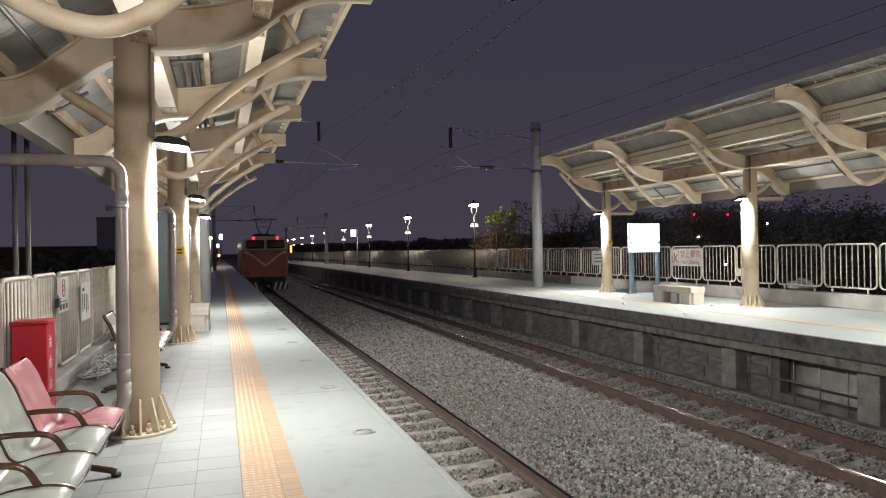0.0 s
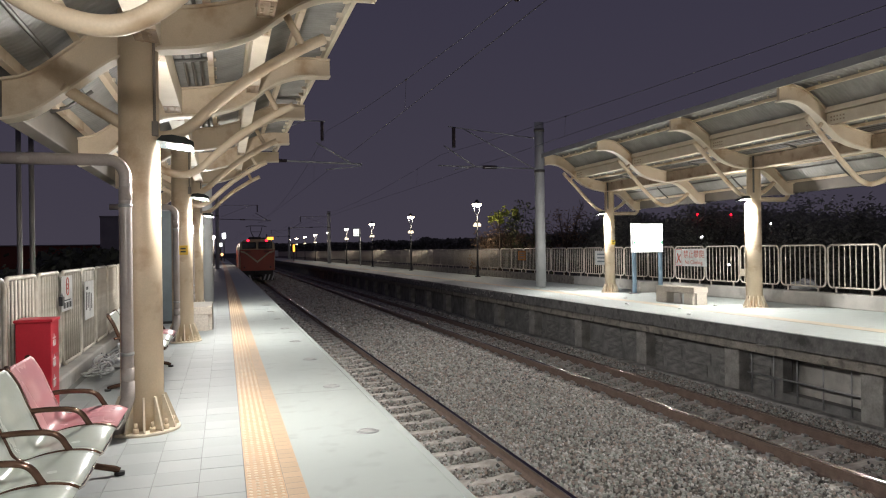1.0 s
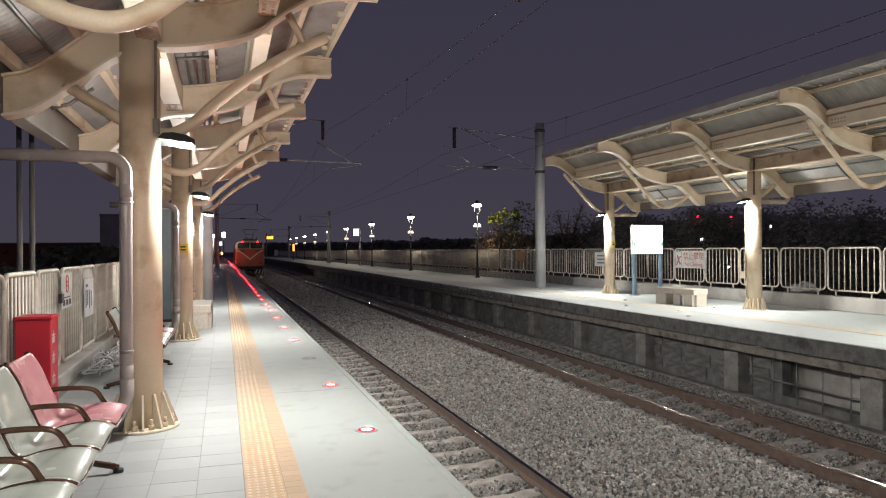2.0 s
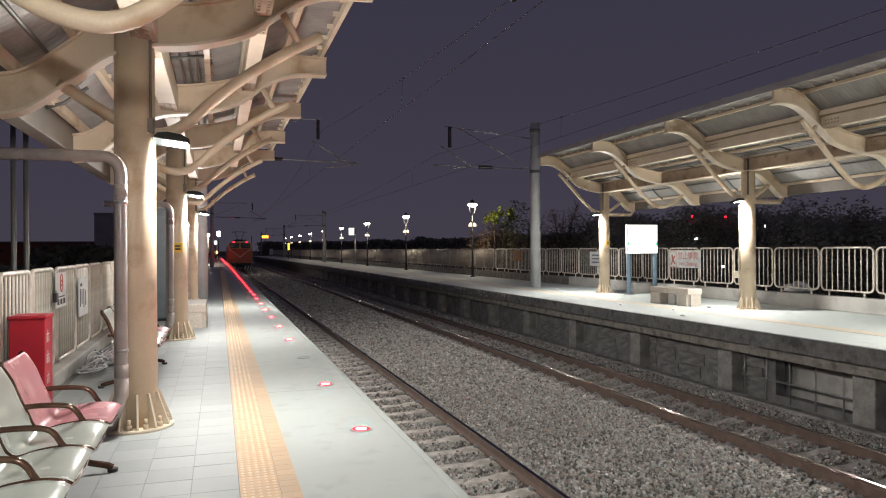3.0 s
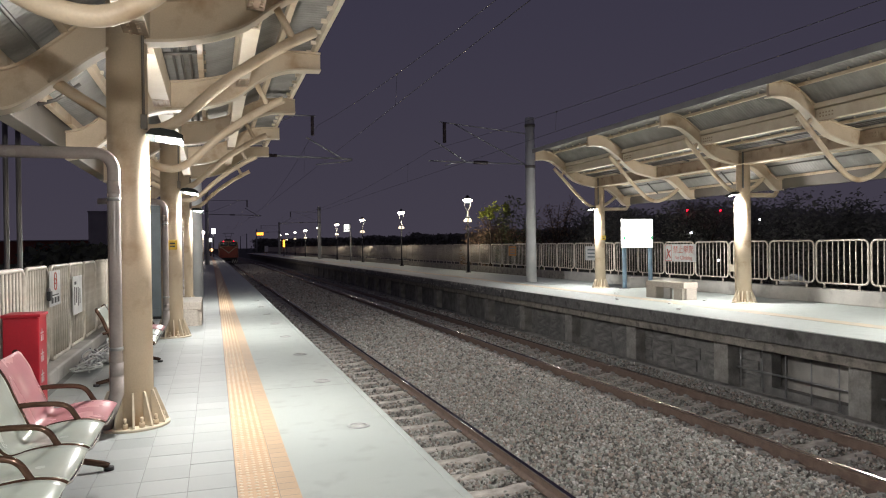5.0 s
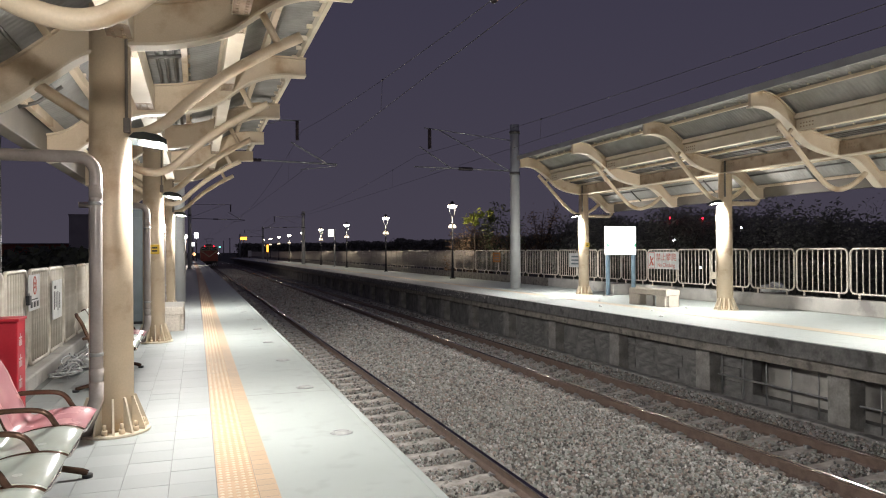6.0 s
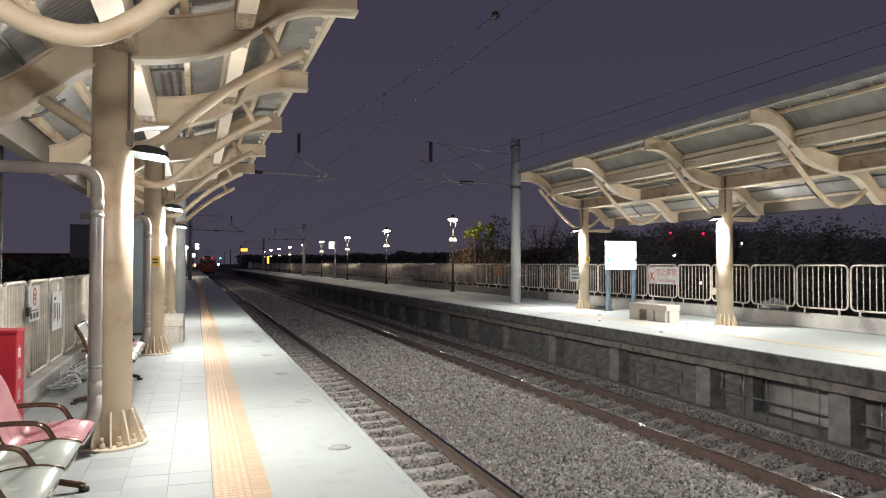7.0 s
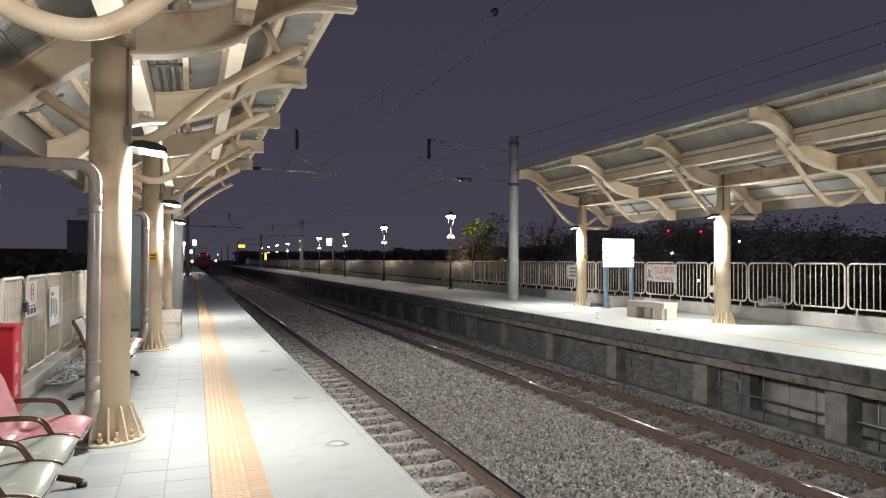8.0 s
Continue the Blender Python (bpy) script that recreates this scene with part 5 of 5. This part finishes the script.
tree(13.85, 35.0, -1.6, 5.4, 0.50, M_LEAF_LIT, 3, 420, 0.12, "young tree with yellow-green leaves lit by a lamp", False, (4.75, 0.55))
tree(13.95, 36.0, -1.6, 4.2, 1.1, M_LEAF_DRY, 5, 900, 0.085, "half bare brown tree behind the fence", True, (3.0, 1.4))
tree(15.0, 36.0, -1.6, 4.9, 1.3, M_LEAF_DRY, 7, 1100, 0.085, "half bare brown tree behind the fence", True, (3.4, 1.6))
tree(14.7, 35.2, -1.6, 4.6, 0.9, M_LEAF, 9, 900, 0.09, "leafy green tree behind the fence", False, (3.5, 1.3))
tree(16.6, 37.0, -1.6, 5.0, 1.5, M_LEAF, 10, 1500, 0.10, "leafy green tree behind the fence", False, (3.4, 1.8))
tree(20.0, 40.0, -1.6, 6.0, 1.6, M_LEAF_DRY, 12, 900, 0.09, "half bare tree in the dark", True, (4.2, 1.8))
for i in range(6):
    tree(19 + 1.1 * (i % 3) + 0.9 * i, 31 - 3.6 * i, -1.6, 3.5 + 0.35 * ((i * 7) % 4), 1.5, M_LEAF_DARK, 40 + i, 12000, 0.085, "dark leafy tree behind the fence in the night")


def tree_line(name, pts, h0, h1, seed, label, dense=60, big=0.9, mat=M_LEAF_DARK):
    """A far belt of woods: clumps of leaves, ragged at the top."""
    g = np.random.default_rng(seed)
    verts, faces = [], []
    for (ax, ay), (bx, by) in zip(pts, pts[1:]):
        length = math.hypot(bx - ax, by - ay)
        n = int(length * dense)
        for i in range(n):
            t = g.uniform()
            cx, cy = ax + (bx - ax) * t, ay + (by - ay) * t
            top = h0 + (h1 - h0) * (0.5 + 0.5 * noise.noise((cx * 0.11, cy * 0.11, seed))) + 0.8 * noise.noise((cx * 0.6, cy * 0.6, seed))
            c = Vector((cx + g.normal() * 0.8, cy + g.normal() * 0.8, -1.6 + top * g.uniform() ** 0.6))
            a = Vector(g.normal(size=3)).normalized()
            b = a.orthogonal().normalized()
            s = g.uniform(0.3, 1.0) * big
            k = len(verts)
            verts += [c - a * s, c + b * s * 0.7, c + a * s, c - b * s * 0.7]
            faces.append((k, k + 1, k + 2, k + 3))
    return tagged(new(name, loose_mesh(name, verts, faces, mat)), label, "woods", "", "stuff")


tree_line("far_woods", [(14, 260), (50, 190), (60, 130), (62, 90), (66, 40), (70, 10)], 4.6, 6.2, 11, "dark belt of woods beyond the far platform", 170, 0.5)
tree_line("near_woods", [(22, 40), (25, 26), (27, 14), (26, 4), (24, -4)], 3.0, 5.2, 17, "dark thicket close behind the far platform", 3000, 0.11)
tree_line("hedge", [(-5.5, 2), (-5.5, 30)], 2.0, 2.7, 13, "dark hedge beyond the near fence", 2000, 0.11, M_HEDGE)
tree_line("far_hedge", [(-5.6, 30), (-7, 80), (-9, 150)], 2.4, 3.2, 14, "dark hedge along the line", 420, 0.24, M_HEDGE)

ob = thing("far_building", "dark far building block in the night", "building", "far buildings", at=pose(-21.0, 150, -1.6))
bm = B()
box(bm, -1.6, 1.6, 0, 10, 0, 9.9, 0.05)
part("wall", bm, M_FAR_WALL, ob)
bm = B()
box(bm, -1.7, 1.7, -0.1, 10.1, 9.9, 10.2)
part("roof", bm, M_FAR_WALL, ob)
ob = thing("far_shed", "long low reddish brick wall far off", "building", "far buildings", at=pose(-50, 170, -1.6))
bm = B()
box(bm, -40, 27.5, 0, 8, 0, 4.8, 0.05)
part("wall", bm, M_FAR_BRICK, ob)
bm = B()
box(bm, -40.3, 27.8, -0.3, 8.3, 4.8, 5.0)
part("roof", bm, M_FAR_WALL, ob)
# twin tube post behind the near fence; dark steel stands for the canopy's shade
ob = thing("twin_post", "pair of tube posts behind the near fence, coloured dark for shade", "post", at=pose(-2.08, 8.6, 0))
for dx in (0.0, 0.12):
    part("tube", tube(B(), [(dx, 0, -1.62), (dx, 0, 3.1)], 0.026, 10), M_DARK_STEEL, ob)
# red lamps on thin masts, and a white yard lamp, before the thicket
for x in (19.5, 21.2):
    ob = thing("obstruction_lamp", "small red lamp on a thin mast", "lamp", "red mast lamps", at=pose(x, 26.3, 0))
    part("mast", tube(B(), [(0, 0.04, -1.6), (0, 0.04, 2.68)], 0.02, 6), M_DARK_STEEL, ob)
    part("lens", tube(B(), [(0, 0, 2.65), (0, 0, 2.73)], 0.04, 10), M_RED_LIT, ob)
for x, y, z, r in ((20.2, 27.0, 1.74, 0.05), (20.5, 25.6, 0.53, 0.045), (22.6, 25.5, 2.26, 0.03)):
    ob = thing("yard_lamp", "white lamp on a thin mast beyond the fence", "lamp", "yard lamps", at=pose(x, y, 0))
    part("mast", tube(B(), [(0, 0.05, -1.6), (0, 0.05, z)], 0.02, 6), M_DARK_STEEL, ob)
    part("lens", tube(B(), [(0, 0, z - 0.04), (0, 0, z + 0.04)], r, 10), M_FAR_WHITE, ob)

# ---- locomotive ----
def locomotive():
    ob = thing("locomotive", "orange and cream electric locomotive with red tail lamps", "locomotive")
    L, hw = 15.0, 1.42
    # body: front face at y = 0, roof curved; z from the rail head
    sect = [(-hw, 0.98), (-hw, 3.0), (-hw + 0.06, 3.25), (-hw + 0.28, 3.47), (-0.6, 3.58), (0.6, 3.58), (hw - 0.28, 3.47), (hw - 0.06, 3.25), (hw, 3.0), (hw, 0.98)]
    bm = B()
    lower = [p for p in sect if p[1] <= 2.80]
    slab_from(bm, [(-hw, 0.98), (-hw, 2.72), (hw, 2.72), (hw, 0.98)], "y", 0.0, L)
    bmesh.ops.bevel(bm, geom=[e for e in bm.edges if abs(e.verts[0].co.z - e.verts[1].co.z) > 1], offset=0.10, segments=3, affect="EDGES")
    part("lower_body", bm, M_LOCO, ob, "orange lower body")
    bm = B()
    slab_from(bm, [(-hw, 2.722), (-hw, 3.0), (-hw + 0.06, 3.25), (-hw + 0.28, 3.47), (-0.6, 3.58), (0.6, 3.58), (hw - 0.28, 3.47), (hw - 0.06, 3.25), (hw, 3.0), (hw, 2.722)], "y", 0.03, L - 0.03)
    part("upper_body", bm, M_LOCO_CREAM, ob, "cream upper body and roof edge")
    for x0, x1 in ((-1.18, -0.10), (0.10, 1.18)):
        bm = B()
        box(bm, x0, x1, -0.03, 0.06, 2.83, 3.30, 0.05)
        w = part("window", bm, M_GLASS, ob, "dark cab window")
        bm = B()
        tube(bm, [(x0, -0.03, 2.81), (x1, -0.03, 2.81), (x1, -0.03, 3.32), (x0, -0.03, 3.32), (x0, -0.03, 2.81)], 0.022, 6)
        part("window_frame", bm, M_LOCO_DARK, w)
    # V-shaped stripe
    bm = B()
    for s in (-1, 1):
        slab_from(bm, [(s * 1.33, 2.66), (s * 1.33, 2.51), (s * 0.93, 2.38), (0, 1.60), (0, 1.79), (s * 0.98, 2.55)], "y", -0.014, 0.01)
    part("stripe", bm, M_LOCO_CREAM, ob, "cream V stripe")
    bm = B()
    for s in (-1, 1):
        for k in range(5):
            box(bm, s * 0.75 - 0.2, s * 0.75 + 0.2, -0.016, 0.0, 2.50 + 0.03 * k - 0.02, 2.515 + 0.03 * k - 0.02)
    part("vents", bm, M_LOCO_DARK, ob)
    for s in (-1, 1):
        p = part("tail_lamp", tube(B(), [(s * 0.74, -0.12, 3.46), (s * 0.74, 0.12, 3.46)], 0.10, 14), M_LOCO_CREAM, ob)
        part("lens", tube(B(), [(s * 0.74, -0.135, 3.46), (s * 0.74, -0.12, 3.46)], 0.095, 14), M_RED_LIT, p, "glowing red lens")
        p = part("marker_lamp", tube(B(), [(s * 1.05, -0.06, 1.25), (s * 1.05, 0.02, 1.25)], 0.07, 12), M_LOCO_DARK, ob)
    # roof equipment and pantograph
    bm = B()
    box(bm, -0.7, 0.7, 0.9, 3.4, 3.58, 3.72, 0.03)
    box(bm, -0.5, 0.5, 4.2, 9.0, 3.58, 3.85, 0.04)
    part("roof_gear", bm, M_LOCO_DARK, ob)
    bm = B()
    for s in (-1, 1):
        tube(bm, [(s * 0.18, 1.4, 3.72), (s * 0.42, 2.2, 4.25), (s * 0.50, 1.6, 4.72)], 0.025, 6)
        tube(bm, [(s * 0.18, 3.0, 3.72), (s * 0.42, 2.2, 4.25)], 0.02, 6)
    tube(bm, [(-0.42, 2.2, 4.25), (0.42, 2.2, 4.25)], 0.02, 6)
    tube(bm, [(-0.85, 1.6, 4.66), (-0.6, 1.6, 4.74), (0.6, 1.6, 4.74), (0.85, 1.6, 4.66)], 0.03, 6)
    part("pantograph", bm, M_LOCO_DARK, ob, "raised pantograph")
    # headstock, buffers, plough, underframe
    bm = B()
    box(bm, -1.25, 1.25, 0.05, L - 0.05, 0.62, 0.98, 0.02)
    part("underframe", bm, M_LOCO_DARK, ob)
    bm = B()
    box(bm, -0.16, 0.16, -0.35, 0.1, 0.72, 0.98, 0.03)
    part("coupler", bm, M_LOCO_DARK, ob)
    for s in (-1, 1):
        bm = B()
        slab_from(bm, [(s * 0.35, 0.16), (s * 1.35, 0.16), (s * 1.35, 0.66), (s * 0.35, 0.66)], "y", -0.06, -0.02)
        p = part("plough_plate", bm, M_LOCO_DARK, ob)
        bm = B()
        for k in range(3):
            a = 0.45 + 0.32 * k
            slab_from(bm, [(s * a, 0.18), (s * (a + 0.12), 0.18), (s * (a + 0.28), 0.64), (s * (a + 0.16), 0.64)], "y", -0.066, -0.062)
        part("warning_stripes", bm, M_GALV, p)
        bm = B()
        tube(bm, [(s * 1.38, -0.03, 0.95), (s * 1.38, -0.03, 2.2)], 0.018, 6)
        part("grab_rail", bm, M_LOCO_CREAM, ob)
    for y in (2.2, 4.4, 10.6, 12.8):
        w = part("wheelset", tube(B(), [(-0.72, 0, 0), (0.72, 0, 0)], 0.08, 8), M_LOCO_DARK, ob)
        w.matrix_basis = pose(0, y, 0.5)
        for s in (-1, 1):
            part("wheel", tube(B(), [(s * 0.54, 0, 0), (s * 0.66, 0, 0)], 0.5, 20), M_RUST, w)
    for y in (3.3, 11.7):
        bm = B()
        box(bm, -1.0, 1.0, y - 1.7, y + 1.7, 0.42, 0.70, 0.04)
        part("bogie", bm, M_LOCO_DARK, ob)
    return ob


loco = locomotive()


# ---- warning studs in the platform edge ----
def stud(y):
    ob = thing("warning_stud", "round metal warning light set in the platform edge", "platform light", "edge warning lights", at=pose(1.005 + bend(y), y, 0))
    bm = B()
    n = 28
    prof2 = [(0.085, 0.0005), (0.080, 0.007), (0.062, 0.008), (0.060, 0.002)]
    rings = [ring(bm, Vector((0, 0, z)), Vector((1, 0, 0)), Vector((0, 1, 0)), r, n) for r, z in prof2]
    for a, b in zip(rings, rings[1:]):
        for i in range(n):
            bm.faces.new((a[i], a[(i + 1) % n], b[(i + 1) % n], b[i]))
    bmesh.ops.recalc_face_normals(bm, faces=bm.faces[:])
    part("bezel", bm, M_STUD, ob)
    part("lens", tube(B(), [(0, 0, 0.0005), (0, 0, 0.0045), (0, 0, 0.006)], [0.059, 0.059, 0.03], n), M_STUD_GLASS, ob, "dull grey lens")
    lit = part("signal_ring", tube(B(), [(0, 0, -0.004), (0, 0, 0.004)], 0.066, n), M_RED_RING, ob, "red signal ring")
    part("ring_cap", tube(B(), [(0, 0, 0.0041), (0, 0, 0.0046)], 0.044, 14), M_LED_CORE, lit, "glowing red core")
    return lit


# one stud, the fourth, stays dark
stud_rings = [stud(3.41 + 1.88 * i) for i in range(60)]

# ---- tiles of the near platform ----
T = 0.26
bm = B()
box(bm, FENCE_L + 0.13, 0.098, -8, FAR, -0.012, -0.004)
box(bm, 0.098, 0.432, -8, FAR, -0.012, -0.003)
walk_bed = structure("tile_bed_near", bm, M_JOINT, "grey mortar bed under the platform tiles")
tile_me = mesh_of("tile", box(B(), 0.0015, T - 0.0015, 0.0015, T - 0.0015, -0.0115, 0.0, 0.0012), M_TILE)
verts, faces = [], []
g = random.Random(2)
for j in range(-40, 500):
    for i in range(6):
        x, y = 0.098 - T * (i + 1), 2.9 + T * j
        dz = g.uniform(-0.0012, 0.0008)
        if 0 <= j < 46:
            part("tile", tile_me, None, walk_bed).matrix_basis = pose(x, y, dz)
        else:
            k = len(verts)
            a = 0.0015
            verts += [(x + a, y + a, dz), (x + T - a, y + a, dz), (x + T - a, y + T - a, dz), (x + a, y + T - a, dz)]
            faces.append((k, k + 1, k + 2, k + 3))
rest = part("tile_rest", loose_mesh("tile_rest", verts, faces, M_TILE_FAR), None, walk_bed)
tagged(rest, "", "", "", "stuff")
# cast joints across the edge strip
for k in range(8):
    y = 6.95 + 5.2 * k
    structure("joint", box(B(), 0.434, EDGE_L - 0.046, y - 0.003, y + 0.003, -0.004, 0.0006), M_JOINT, "thin cast joint across the platform edge")
# tactile strip: square plates with domes, then a brick border
bm = B()
plate_me = mesh_of("tactile_plate", box(B(), 0.101, 0.318, 0.0015, 0.2985, -0.0115, 0.001, 0.001), M_TACTILE)
verts, faces, dome_v, dome_f = [], [], [], []
for j in range(-30, 420):
    y = 2.9 + 0.30 * j
    if 0 <= j < 60:
        part("tactile_plate", plate_me, None, walk_bed).matrix_basis = pose(0, y, 0)
    else:
        k = len(verts)
        verts += [(0.101, y + 0.0015, 0.001), (0.318, y + 0.0015, 0.001), (0.318, y + 0.2985, 0.001), (0.101, y + 0.2985, 0.001)]
        faces.append((k, k + 1, k + 2, k + 3))
    if 0 <= j < 150:
        for a in range(5):
            for b in range(6):
                cx, cy = 0.123 + 0.0432 * a, y + 0.025 + 0.05 * b
                k = len(dome_v)
                for r, z in ((0.0135, 0.001), (0.009, 0.0045)):
                    dome_v += [(cx + r * math.cos(q * math.pi / 4), cy + r * math.sin(q * math.pi / 4), z) for q in range(8)]
                dome_f += [(k + q, k + (q + 1) % 8, k + 8 + (q + 1) % 8, k + 8 + q) for q in range(8)] + [tuple(range(k + 8, k + 16))]
tagged(part("tactile_rest", loose_mesh("tactile_rest", verts, faces, M_TACTILE), None, walk_bed), "", "", "", "stuff")
tagged(part("tactile_domes", loose_mesh("tactile_domes", dome_v, dome_f, M_DOME), None, walk_bed), "", "", "", "stuff")
verts, faces = [], []
for j in range(-80, 1100):
    y = 2.9 + 0.105 * j
    k = len(verts)
    verts += [(0.321, y + 0.002, 0.0005), (0.430, y + 0.002, 0.0005), (0.430, y + 0.103, 0.0005), (0.321, y + 0.103, 0.0005)]
    faces.append((k, k + 1, k + 2, k + 3))
tagged(part("border_bricks", loose_mesh("border_bricks", verts, faces, M_TACTILE_B), None, walk_bed), "", "", "", "stuff")


# ---- the line's gentle curve: long pieces are cut across and shifted ----
LONG = ("platform_near", "platform_far", "platform_edge_near", "trim_near", "trim_far", "platform_surface_far", "tactile_strip_far",
        "platform_lip_far", "platform_beam_far", "wall_under_far_platform", "wall_back_far", "kerb_track", "kerb_far_old", "kerb_near",
        "wall_under_near_platform", "track_bed", "rail_body", "rail_head", "tile_bed_near", "contact_wire")
LOOSE = ("tile_rest", "tactile_rest", "border_bricks", "far_fence", "ballast", "messenger_wire", "dropper", "clamp")
for ob in list(bpy.data.objects):
    base = ob.name.split(".")[0]
    if ob.type != "MESH" or base not in LONG + LOOSE:
        continue
    if base in LONG:
        bm = B()
        bm.from_mesh(ob.data)
        for k in range(14):
            bmesh.ops.bisect_plane(bm, geom=bm.verts[:] + bm.edges[:] + bm.faces[:], plane_co=(0, 25 + 15 * k, 0), plane_no=(0, 1, 0))
        bm.to_mesh(ob.data)
        bm.free()
    co = np.empty(len(ob.data.vertices) * 3, np.float32)
    ob.data.vertices.foreach_get("co", co)
    co = co.reshape(-1, 3)
    co[:, 0] -= np.maximum(co[:, 1], 0) ** 2 / 20400.0
    ob.data.vertices.foreach_set("co", co.ravel())
    ob.data.update()


# ---- what moves ----
def motions():
    way = [(0, 47.1), (1.5, 68.4), (3, 88.9), (4, 102.3), (6.5, 132.5), (8, 150.8)]
    # the studs' light going on and off is made by lifting and sinking glowing rings
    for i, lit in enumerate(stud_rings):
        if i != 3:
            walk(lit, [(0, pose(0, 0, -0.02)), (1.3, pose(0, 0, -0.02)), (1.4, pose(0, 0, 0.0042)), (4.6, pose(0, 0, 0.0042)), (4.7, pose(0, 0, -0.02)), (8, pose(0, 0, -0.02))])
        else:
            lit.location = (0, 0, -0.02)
    walk(loco, [(t, pose(TRACK_L + bend(y), y, RAIL_Z)) for t, y in way])


motions()
